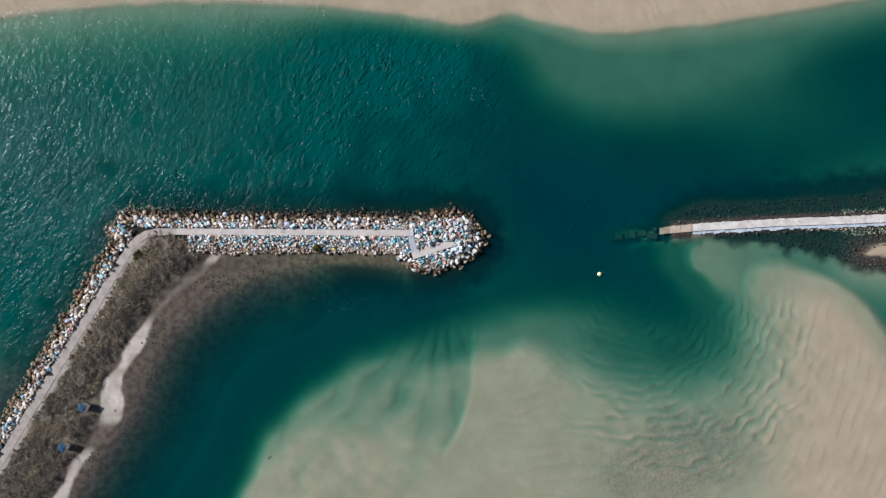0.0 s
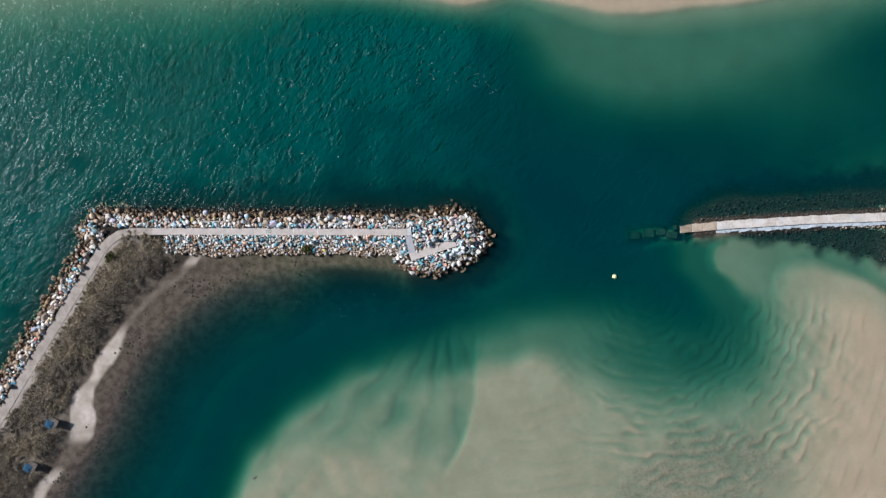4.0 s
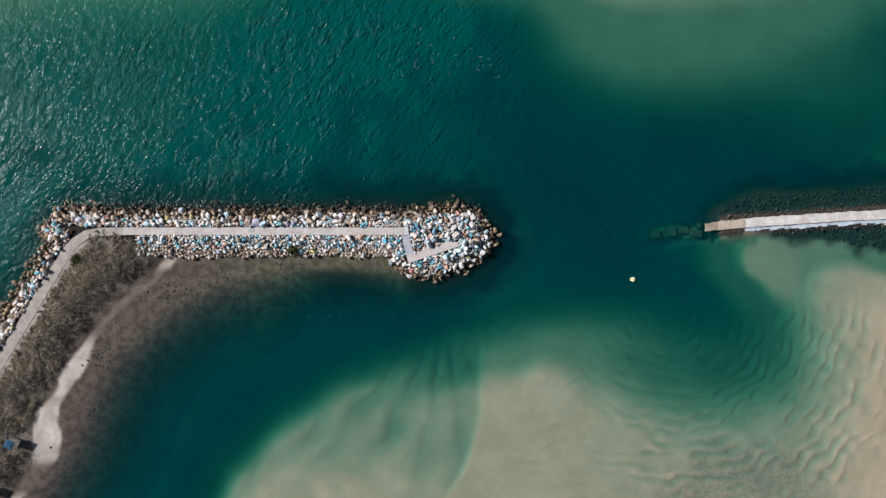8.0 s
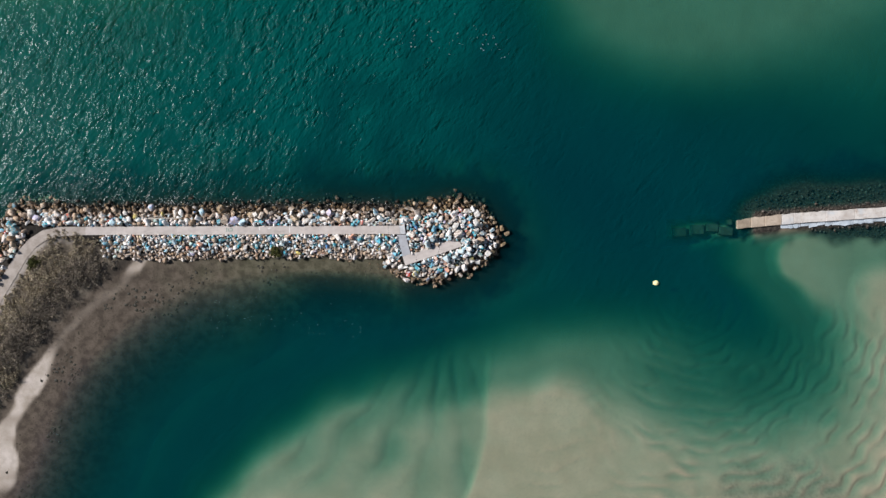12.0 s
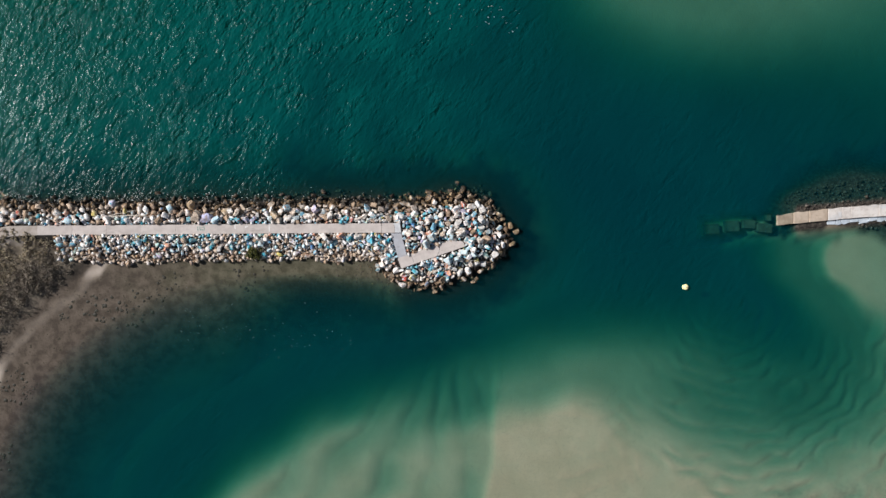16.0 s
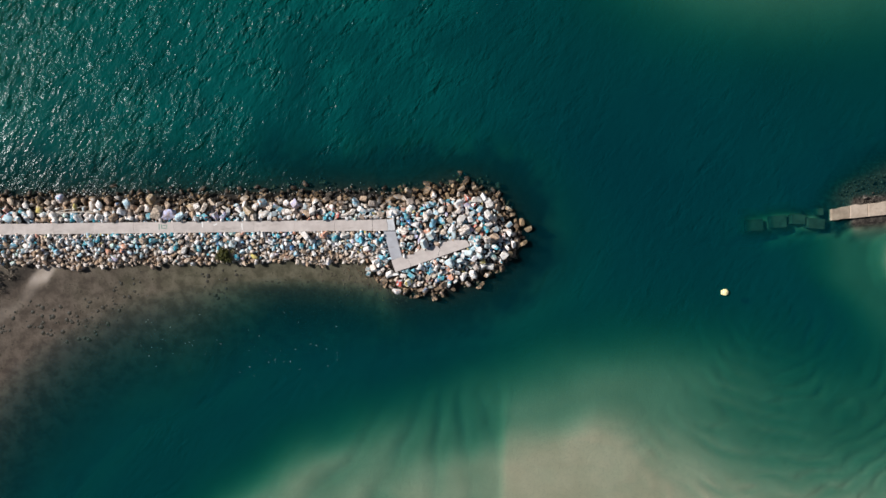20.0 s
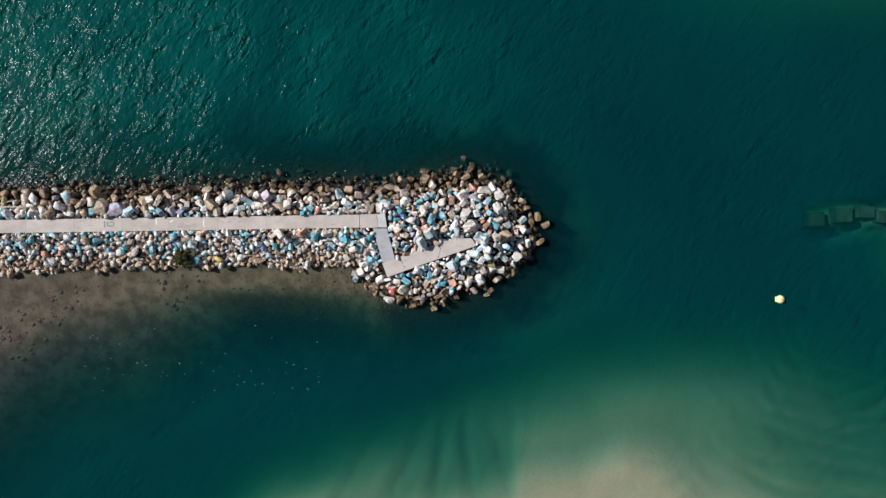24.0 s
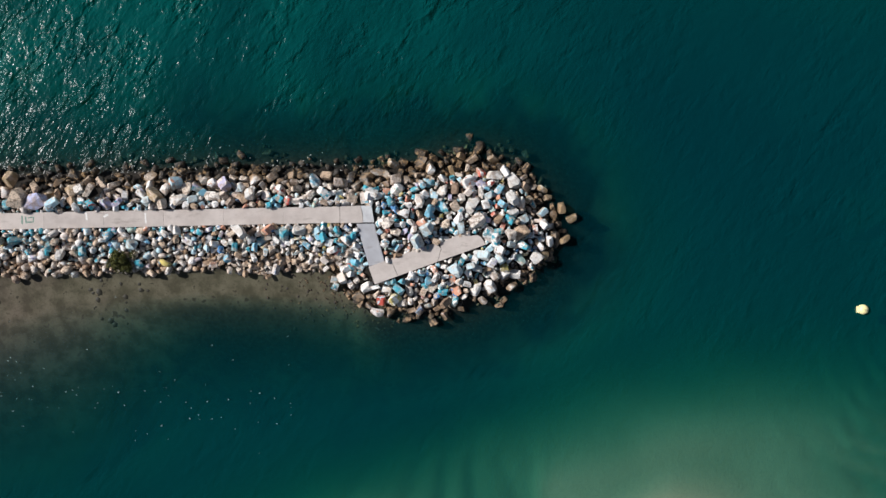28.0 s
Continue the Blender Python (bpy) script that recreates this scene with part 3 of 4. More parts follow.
# ---- boulders ----
def boulder_shapes(count, seed, material):
    rng = random.Random(seed)
    shapes = []
    for _ in range(count):
        bm = bmesh.new()
        a, b, c = 1.08, rng.uniform(0.58, 1.0), rng.uniform(0.55, 0.85)
        pw = rng.uniform(2.8, 6.0)
        if len(shapes) % 3:                    # quarried block with broken corners
            for sx, sy, sz in itertools.product((-1, 1), repeat=3):
                p = Vector((sx * rng.uniform(0.62, 1.05), sy * rng.uniform(0.62, 1.05), sz * rng.uniform(0.66, 1.05)))
                for axis in range(3):
                    q = p.copy()
                    q[axis] *= 1 - rng.uniform(0.15, 0.65)
                    bm.verts.new((q.x * a * 0.43, q.y * b * 0.43, q.z * c * 0.45))
        else:                                  # rounder, weathered stone
            for _ in range(rng.choice((14, 17, 20))):
                v = Vector((rng.gauss(0, 1), rng.gauss(0, 1), rng.gauss(0, 1)))
                v /= (abs(v.x) ** pw + abs(v.y) ** pw + abs(v.z) ** pw) ** (1 / pw)
                bm.verts.new((v.x * a * 0.5, v.y * b * 0.5, v.z * c * 0.5))
        hull = bmesh.ops.convex_hull(bm, input=bm.verts[:])
        loose = [g for g in hull["geom_interior"] if isinstance(g, bmesh.types.BMVert)]
        bmesh.ops.delete(bm, geom=loose, context="VERTS")
        bmesh.ops.delete(bm, geom=[v for v in bm.verts if not v.link_faces], context="VERTS")
        bmesh.ops.recalc_face_normals(bm, faces=bm.faces[:])
        me = bpy.data.meshes.new("rock")
        bm.to_mesh(me)
        bm.free()
        me.materials.append(material)
        v = np.empty(len(me.vertices) * 3, np.float32)
        me.vertices.foreach_get("co", v)
        f = np.array([list(p.vertices) for p in me.polygons])
        shapes.append((me, v.reshape(-1, 3), f))
    return shapes


SHAPES = {m.name: boulder_shapes(24, 3, m) for m in (M_ROCK, M_ROCK_SEA, M_ROCK_LEG, M_ROCK_HEAD, M_ROCK_BED, M_ROCK_WALL, M_ROCK_DRY)}


def scatter(spots, taken=(), gap=0.62):
    """Keeps the spots (x, y, size) that do not crowd an earlier one or one that is taken."""
    cells, kept = {}, []
    for q in taken:
        cells.setdefault((int(q[0] // 2), int(q[1] // 2)), []).append(q)
    for x, y, s in spots:
        key = (int(x // 2), int(y // 2))
        near = (q for i in (-1, 0, 1) for j in (-1, 0, 1) for q in cells.get((key[0] + i, key[1] + j), ()))
        if all((x - q[0]) ** 2 + (y - q[1]) ** 2 > (gap * 0.5 * (s + q[2])) ** 2 for q in near):
            cells.setdefault(key, []).append((x, y, s))
            kept.append((x, y, s))
    return kept


def rock_pose(x, y, s, z, rng):
    turn = Euler((rng.uniform(-0.8, 0.8), rng.uniform(-0.8, 0.8), rng.uniform(0, 6.283)))
    return Matrix.LocRotScale((x, y, z + s * rng.uniform(0.08, 0.62) * (1.2 if s > 0.6 else 0.7)), turn, (s * rng.uniform(0.9, 1.2), s * rng.uniform(0.8, 1.05), s * rng.uniform(0.85, 1.15)))


def lay_rocks(root, kept, seed, singles, material):
    """The first spots become rocks of their own, the others one joined heap."""
    rng = random.Random(seed)
    P = np.array(kept)
    zs = height(P[:, 0], P[:, 1])
    verts, faces, base = [], [], 0
    for i, ((x, y, s), z) in enumerate(zip(kept, zs)):
        me, v, f = rng.choice(SHAPES[material.name])
        m = rock_pose(x, y, s, z, rng)
        if i < singles:
            ob = new("rock", me)
            ob.parent, ob.matrix_basis = root, m
        else:
            a = np.array(m)
            verts.append(v @ a[:3, :3].T + a[:3, 3])
            faces.append(f + base)
            base += len(v)
    if verts:
        heap = new("rock_fill", raw_mesh("rock_fill", np.concatenate(verts), np.concatenate(faces), material))
        heap.parent = root
        tagged(heap, kind="stuff")


def spots_in(test, x0, x1, y0, y1, count, sizes, seed):
    rng = np.random.default_rng(seed)
    out = []
    for s_lo, s_hi, share in sizes:
        n = int(count * share)
        x, y = rng.uniform(x0, x1, n), rng.uniform(y0, y1, n)
        s = rng.uniform(s_lo, s_hi, n)
        ok = test(x, y, s)
        out += list(zip(x[ok], y[ok], s[ok]))
    return out


def off_path(x, y, s):
    """Clear of the concrete, for a rock of size s."""
    r = -0.04 + 0.33 * s + 0.28 * np.maximum(s - 0.9, 0)
    clear = ~((np.abs(y - PATH_Y) < PATH_W / 2 + r) & (x < 0.4 + r) & (x > -97))
    clear &= along([(-1.0, 8.4), (0.3, 2.8)], x, y) ** 2 > (1.15 + r) ** 2
    clear &= along([(0.0, 1.25), (13.6, 5.5)], x, y) ** 2 > (1.08 + r) ** 2
    return clear & (np.abs(along(LEGPATH, x, y)) > 1.4 + r)


def thing(name, label, category, at=(0, 0, 0), group="", kind=""):
    root = new(name)
    root.location = at
    root.empty_display_size = 0.3
    return tagged(root, label, category, group, kind)


# ---- concrete path along the breakwater ----
def path_slab(root, outline, label="", top=PATH_TOP, material=None, bevel=0.014):
    return part("slab", slab_bm(outline, top - 0.45, top, bevel), material or M_PATH, root, label)


arm_path = thing("footpath", "worn pinkish-grey concrete footpath along the breakwater crest", "footpath", kind="structure")
edge_n, edge_s = PATH_Y + PATH_W / 2, PATH_Y - PATH_W / 2
x = -84.0
while x < -4.6:
    x2 = min(x + 8.0, -4.47)
    if -4.47 - x2 < 3:
        x2 = -4.47
    path_slab(arm_path, [(x + 0.004, edge_s), (x2 - 0.004, edge_s), (x2 - 0.004, edge_n), (x + 0.004, edge_n)])
    x = x2
path_slab(arm_path, [(-4.42, 8.28), (-1.44, 8.33), (-1.40, 9.0), (-1.46, 9.6), (-1.62, 10.2), (-1.74, 10.6), (-4.42, 10.56)])
path_slab(arm_path, [(-1.40, 8.36), (0.10, 8.34), (-0.06, 9.5), (-0.22, 10.58), (-1.68, 10.6), (-1.57, 10.2), (-1.42, 9.6), (-1.36, 9.0)], "whitish painted end slab", PATH_TOP - 0.02, M_ENDSLAB)
ramp = path_slab(arm_path, [(-2.27, 8.2), (0.11, 8.17), (1.42, 3.07), (-0.73, 2.48)], "bluish worn concrete slab", PATH_TOP - 0.05, M_RAMP)
curb = box_bm(0.28, 4.6, 0.30, 0.03, Matrix.Translation((0.62, 5.45, PATH_TOP - 0.05)) @ pose(0, 0, 0, 0, 0, 14.6))
part("kerb", curb, M_RAMP, ramp, "low raised concrete edge")
path_slab(arm_path, [(-0.78, 2.40), (0.02, 0.03), (3.1, 1.08), (2.2, 3.42)])
path_slab(arm_path, [(2.24, 3.44), (3.14, 1.10), (8.4, 2.88), (8.95, 4.62), (8.3, 5.35), (7.6, 5.25)])
path_slab(arm_path, [(8.46, 2.90), (14.95, 5.06), (14.35, 6.07), (13.9, 6.33), (12.94, 6.30), (11.6, 6.50), (8.78, 5.43), (9.0, 4.62)], "broken-ended concrete slab")
path_slab(arm_path, [(15.1, 5.2), (17.3, 6.0), (16.6, 6.9), (14.6, 6.2)], "cracked tilted concrete piece", PATH_TOP - 0.2)
# the leg along the embankment, sandier and broader
P = np.array(LEGPATH)
T = np.gradient(P, axis=0)
T /= np.linalg.norm(T, axis=1)[:, None]
half = np.interp(np.arange(len(P)), (0, 2, 5), (1.1, 1.35, 1.6))[:, None]
LEFT, RIGHT = P + half * np.stack([-T[:, 1], T[:, 0]], 1), P - half * np.stack([-T[:, 1], T[:, 0]], 1)
for k in range(len(P) - 1):
    n = max(1, round(float(np.linalg.norm(P[k + 1] - P[k])) / 7))
    for i in range(n):
        f, g = i / n, (i + 1) / n
        quad = [LEFT[k] * (1 - f) + LEFT[k + 1] * f, LEFT[k] * (1 - g) + LEFT[k + 1] * g, RIGHT[k] * (1 - g) + RIGHT[k + 1] * g, RIGHT[k] * (1 - f) + RIGHT[k + 1] * f]
        path_slab(arm_path, [(float(a), float(b)) for a, b in quad], top=PATH_TOP - 0.04 - 0.18 * min(1.0, k / 3), material=M_LEGPATH, bevel=0.01)


def paint_mark(name, quads, z, material, label):
    bm = bmesh.new()
    for x, y, sx, sy, turn in quads:
        b = box_bm(sx, sy, 0.008, 0, pose(x, y, z + 0.004, 0, 0, turn))
        me = bpy.data.meshes.new("tmp")
        b.to_mesh(me)
        bm.from_mesh(me)
        bpy.data.meshes.remove(me)
        b.free()
    return part(name, bm, material, arm_path, label)


paint_mark("paint_mark", [(-38.3, 9.9, 0.22, 1.0, 4)], PATH_TOP, M_WHITE, "white painted bar")
paint_mark("paint_mark", [(-30.4, 9.5, 0.22, 1.4, 3)], PATH_TOP, M_WHITE, "white painted bar")
paint_mark("paint_mark", [(-35.7, 9.95, 0.7, 0.3, 25)], PATH_TOP, M_WHITE, "white paint splash")
paint_mark("graffiti", [(-46.9, 9.6, 0.2, 1.1, 0), (-46.4, 9.6, 0.2, 0.9, 8), (-45.9, 9.3, 0.6, 0.2, 0), (-45.8, 9.9, 0.6, 0.16, 10),
                        (-45.4, 9.6, 0.16, 0.8, -6)], PATH_TOP, M_GREEN, "faded green sprayed marks")

# ---- the breakwater's boulders ----
head_rocks = thing("rock_breakwater", "rounded breakwater head of painted boulders round broken concrete", "breakwater")
outer_rocks = thing("rock_slope", "seaward rubble slope, brown weedy boulders with painted tops", "breakwater")
inner_rocks = thing("rock_slope", "sheltered slope of small blue and white painted rocks", "breakwater")
leg_rocks = thing("rock_embankment", "seaward band of painted rocks below the embankment path", "breakwater")


def ragged(x, y):
    """The level down to which boulders lie, uneven from spot to spot."""
    return -0.45 + 0.75 * rolling(x, y, 1.3, 60)


def in_head(x, y, s):
    return (mound(x, y) > ragged(x, y)) & off_path(x, y, s) & (x > -6 + 0.4 * np.sin(y)) & ((x > -1) | (y < 3 + 0.7 * x + 6) & (y < 8))


def in_outer(x, y, s):
    return (mound(x, y) > ragged(x, y) + 0.6) & off_path(x, y, s) & (y > PATH_Y)


def in_wet(x, y, s):
    m = mound(x, y)
    return (m > -1.0 + 0.9 * rolling(x, y, 2.1, 66)) & (m < ragged(x, y) + 0.5) & (inside(FLAT, x, y) < 0.5) & ((y > PATH_Y) | (x > -5)) & (along(LEGPATH, x, y) < -4 + 40 * (x > -84))


def in_inner(x, y, s):
    return (y > 2.1 + 0.7 * rolling(x, y * 0, 3.1, 61) + 0.5 * rolling(x, y, 0.9, 62)) & off_path(x, y, s) & (y < PATH_Y) & (x > -84 + 0.9 * (PATH_Y - y) + 5 * rolling(x, y, 1.6, 65))


def in_leg(x, y, s):
    leg = along(LEGPATH, x, y)
    return (leg < 0) & (mound(x, y) > -1.3) & off_path(x, y, s) & ((x < -99) | (y > 11))


# boulders that stand out by their size or paint: x, y, size
WHITE_ROCKS = [(18.8, 13.6, 2.4), (16.3, 14.5, 2.1), (13.0, 10.3, 2.3), (18.6, 11.2, 1.9), (19.8, 10.6, 1.7), (18.7, 9.3, 1.5), (22.9, 7.6, 1.5), (21.6, 3.2, 2.1),
               (18.9, 1.0, 1.6), (13.6, -0.9, 2.1), (-1.2, -0.3, 1.8), (9.4, 12.5, 1.6), (4.6, -0.9, 1.5), (1.6, -0.7, 1.3), (-25.8, 11.9, 2.2), (-27.8, 13.3, 1.7),
               (-26.1, 7.7, 1.3), (-17.6, 7.7, 1.9), (-9.9, 7.4, 1.7), (-42.0, 4.9, 1.5), (-16.3, 12.3, 1.9)]
BLUISH_ROCKS = [(20.1, 8.4, 1.5), (14.7, 3.6, 1.9), (10.7, 1.9, 2.1), (12.9, 2.3, 1.6), (5.8, 5.6, 2.0), (7.1, 7.2, 1.9), (11.7, 7.4, 1.7), (15.4, 11.6, 1.4),
                (16.8, 3.1, 1.6), (18.3, 5.0, 1.4), (13.8, 1.9, 1.5), (-32.5, 6.1, 1.8), (-30.3, 11.7, 1.5), (-24.1, 11.9, 1.4)]
TURQUOISE_ROCKS = [(3.2, -0.7, 1.7), (3.6, 0.4, 1.1), (2.5, 0.3, 1.0), (2.2, 4.8, 0.9), (3.4, 5.7, 0.8), (5.6, 12.6, 1.3), (-12.0, 7.1, 1.8), (-15.1, 6.2, 1.3),
                   (-18.7, 5.4, 1.4), (-39.1, 5.2, 1.3), (-48.2, 6.9, 1.6), (-43.5, 6.1, 1.4), (-49.1, 11.6, 1.6), (-4.1, 4.9, 1.2)]
BEIGE_ROCKS = [(19.7, 6.7, 1.9), (18.2, 6.3, 1.8), (9.4, -2.7, 1.8), (11.0, 12.6, 1.7), (9.6, 7.9, 1.3), (16.6, 8.4, 1.3), (12.8, 15.6, 1.3), (10.9, 10.3, 1.6),
               (13.7, 8.2, 2.5), (3.5, -2.6, 1.4), (2.0, 8.2, 1.6), (-37.9, 13.3, 2.2), (-10.2, 13.1, 1.7), (-47.1, 12.4, 2.5), (-20.0, 12.3, 1.4)]
BROWN_ROCKS = [(2.7, 16.3, 2.0), (11.9, 17.2, 1.7), (16.4, 16.8, 1.9), (26.9, 8.5, 1.9), (22.7, 12.6, 1.7), (23.7, 11.3, 1.5), (25.5, 9.8, 1.6), (25.9, 5.6, 1.5),
               (23.0, 3.7, 1.4), (7.4, -4.5, 1.3), (10.6, 15.1, 1.5), (20.9, 11.0, 1.3), (-28.9, 12.5, 2.4), (-41.0, 13.5, 2.0), (-48.7, 15.1, 2.4), (-43.9, 13.2, 1.6)]
RED_ROCKS = [(4.6, 11.4, 0.9), (16.5, 10.1, 0.9), (17.2, 7.5, 1.1), (16.1, 9.1, 0.8), (1.9, 7.3, 0.9)]
LAVENDER_ROCKS = [(-44.8, 11.7, 2.8)]
NOTED = [(WHITE_ROCKS, "white painted boulder", boulder_stone("white_painted_stone", 0.6, only=(0.80, 0.78, 0.75))),
         (BLUISH_ROCKS, "pale blue painted boulder", boulder_stone("pale_blue_painted_stone", 0.6, only=(0.55, 0.71, 0.77))),
         (TURQUOISE_ROCKS, "turquoise painted rock", boulder_stone("turquoise_painted_stone", 0.4, only=(0.05, 0.40, 0.52))),
         (BEIGE_ROCKS, "bare beige boulder", boulder_stone("bare_beige_stone", 0.6, 0.99)),
         (BROWN_ROCKS, "wet golden brown weedy boulder", boulder_stone("weedy_brown_stone", 0.9, only=(0.34, 0.24, 0.13))),
         (RED_ROCKS, "red painted rock", boulder_stone("red_painted_stone", 0.3, only=(0.60, 0.13, 0.08))),
         (LAVENDER_ROCKS, "lavender painted boulder", boulder_stone("lavender_painted_stone", 0.3, only=(0.50, 0.52, 0.74)))]
taken = []
nrng = random.Random(77)
for spots, label, material in NOTED:
    shapes = boulder_shapes(6, 5 + len(spots), material)
    P = np.array(spots)
    for (x, y, size), z in zip(spots, height(P[:, 0], P[:, 1])):
        for k in range(120):                   # the nearest spot clear of the concrete
            tx, ty = x + 0.012 * k * math.cos(k * 2.4), y + 0.012 * k * math.sin(k * 2.4)
            if off_path(np.array([tx]), np.array([ty]), size)[0]:
                x, y = tx, ty
                break
        ob = new("rock", nrng.choice(shapes)[0])
        ob.parent = head_rocks if x > -6 else (outer_rocks if y > PATH_Y else inner_rocks)
        ob.matrix_basis = rock_pose(x, y, size * 0.95, max(z, -0.35) + 0.12 * size, nrng)
        tagged(ob, label)
        taken.append((x, y, size))

head = scatter(spots_in(in_head, -7, 31, -11, 23, 16000, ((1.4, 1.9, 0.03), (0.95, 1.4, 0.18), (0.6, 0.95, 0.5), (0.4, 0.65, 0.35), (0.28, 0.42, 0.25)), 21), taken, 0.72)
outer = scatter(spots_in(in_outer, -96, 0, 10, 22.5, 22000, ((1.5, 2.0, 0.03), (1.05, 1.5, 0.20), (0.7, 1.05, 0.45), (0.42, 0.7, 0.3), (0.28, 0.42, 0.15)), 22), taken, 0.72)
inner = scatter(spots_in(in_inner, -80, -3, 0.5, 9, 22000, ((1.1, 1.5, 0.02), (0.75, 1.1, 0.3), (0.45, 0.75, 0.8), (0.28, 0.45, 0.4)), 23), taken, 0.72)
legs = scatter(spots_in(in_leg, -190, -92, -135, 20, 70000, ((1.6, 2.4, 0.06), (1.1, 1.6, 0.35), (0.65, 1.1, 0.4)), 24))
head.sort(key=lambda q: -q[2])
outer.sort(key=lambda q: -q[0] - 6 * q[2])
inner.sort(key=lambda q: -q[0] - 6 * q[2])
north = [q for q in head if q[1] > 13.2 + 0.12 * max(q[0], 0)]
lay_rocks(head_rocks, [q for q in head if q not in set(north)], 31, 220, M_ROCK_HEAD)
lay_rocks(head_rocks, north, 36, 80, M_ROCK_SEA)
lay_rocks(outer_rocks, outer, 32, 300, M_ROCK_SEA)
lay_rocks(inner_rocks, inner, 33, 300, M_ROCK)
washed = scatter(spots_in(in_wet, -112, 32, -11, 24, 30000, ((1.0, 1.5, 0.07), (0.6, 1.0, 0.25), (0.4, 0.6, 0.35)), 25), (), 1.0)
washed_rocks = thing("washed_rocks", "black weedy rocks awash along the foot of the breakwater", "rocks", kind="stuff")
lay_rocks(washed_rocks, washed, 35, 0, M_ROCK_BED)
lay_rocks(leg_rocks, legs, 34, 0, M_ROCK_LEG)

# ---- training wall across the channel ----
wall = thing("training_wall", "low bleached concrete capped training wall, broken at its end", "training wall", kind="structure")
rng = random.Random(8)
STATIONS = [88.0, 91.65, 95.3, 99.7, 103.0, 105.0, 111.5, 119.0, 127.5, 136, 144.5, 152.5, 158.2, 166.5, 175, 184, 193, 202]


def wall_edges(x):
    n = float(np.interp(x, [88, 92, 103, 128, 158, 169, 205], [11.75, 12.38, 13.6, 15.15, 16.5, 17.1, 19.4]))
    s = float(np.interp(x, [88, 92, 103, 128, 158, 169, 205], [9.45, 9.85, 10.8, 12.45, 13.65, 14.2, 16.5]))
    return n, s


def worn_edge(x1, x2, side, ragged_by):
    """Points along one edge of the wall's cap (0 north, 1 south), chipped unevenly."""
    count = max(2, round((x2 - x1) / 1.1))
    return [(x1 + (x2 - x1) * k / count, wall_edges(x1 + (x2 - x1) * k / count)[side] + (rng.uniform(-ragged_by, ragged_by) if 0 < k < count else 0)) for k in range(count + 1)]


for i, (a, b) in enumerate(zip(STATIONS, STATIONS[1:])):
    dip = (0.25, 0.12, 0.05, 0.03)[i] if i < 4 else rng.uniform(-0.03, 0.03)
    mat = M_OLDCAP if i == 0 else (M_TAN if i in (1, 2) else M_CAP)
    gap = 0.06 if i < 4 else 0.03
    outline = worn_edge(a + gap, b - gap, 1, 0.07) + worn_edge(a + gap, b - gap, 0, 0.16)[::-1]
    part("cap_slab", slab_bm(outline, -0.3, 1.0 - dip, 0.05), mat, wall, "weed-stained brown slab" if i < 1 else "")
    x = a + 0.05
    while i > 2 and x < b - 0.4:               # the lower ledge, broken into lengths
        x2 = min(x + rng.uniform(1.2, 3.4), b - 0.04)
        if rng.random() > 0.10:
            out = rng.uniform(0.55, 1.15)
            ledge = [(x, wall_edges(x)[1] - 0.3 - out * rng.uniform(0.8, 1.1)), ((x + x2) / 2, wall_edges((x + x2) / 2)[1] - 0.3 - out * rng.uniform(0.85, 1.2)),
                     (x2 - 0.05, wall_edges(x2)[1] - 0.3 - out * rng.uniform(0.7, 1.1)), (x2 - 0.05, wall_edges(x2)[1] - 0.1), (x, wall_edges(x)[1] - 0.1)]
            part("ledge_block", slab_bm(ledge, -0.4, rng.uniform(0.35, 0.6), 0.05), M_LEDGE, wall, "lower bluish-white concrete ledge")
        x = x2


def sunken(at, size, turn, top):
    bm = box_bm(size[0], size[1], 1.6, 0.16, pose(at[0], at[1], top - 0.8, rng.uniform(-3, 3), rng.uniform(-3, 3), turn))
    ob = part("sunken_block", bm, M_SUNK)
    return tagged(ob, "square concrete block lying under the water", "concrete block", "sunken blocks off the wall end")


for (bx, by, sx, sy, top), turn in zip(BLOCKS, (2, 2, -3, -5, 4)):
    sunken((bx, by), (sx, sy), turn, top)


def in_bed(x, y, s):
    return (inside(WALLBED, x, y) > -1.0) & ((along(WALL, x, y) > 1.95) | (along(WALL, x, y) < -2.7)) & (inside(SPIT, x, y) < 1)


bed_rocks = thing("wall_rubble", "dark weedy rubble bed at the foot of the training wall", "rubble")
bed = scatter(spots_in(in_bed, 84, 200, -4, 28, 50000, ((0.7, 1.0, 0.02), (0.4, 0.7, 0.12), (0.22, 0.42, 0.4)), 41), (), 1.1)
lay_rocks(bed_rocks, bed, 42, 0, M_ROCK_WALL)


def in_fringe(x, y, s):
    d = along(WALL, x, y)
    return (x > 140 + 14 * (d > 0)) & (np.abs(d) > 2.7) & (d < 4.2) & (-d < 3.2 + 0.06 * (x - 138) + 1.2 * rolling(x, y, 4, 63)) & (rolling(x, y, 3, 64) > -0.2 - (x - 150) / 40)


fringe_rocks = thing("rock_fringe", "pale beige loose rocks along the training wall", "rubble")
fringe = scatter(spots_in(in_fringe, 138, 202, 4, 26, 9000, ((0.6, 0.95, 0.2), (0.3, 0.6, 0.6)), 43), (), 0.8)
lay_rocks(fringe_rocks, fringe, 44, 0, M_ROCK_DRY)

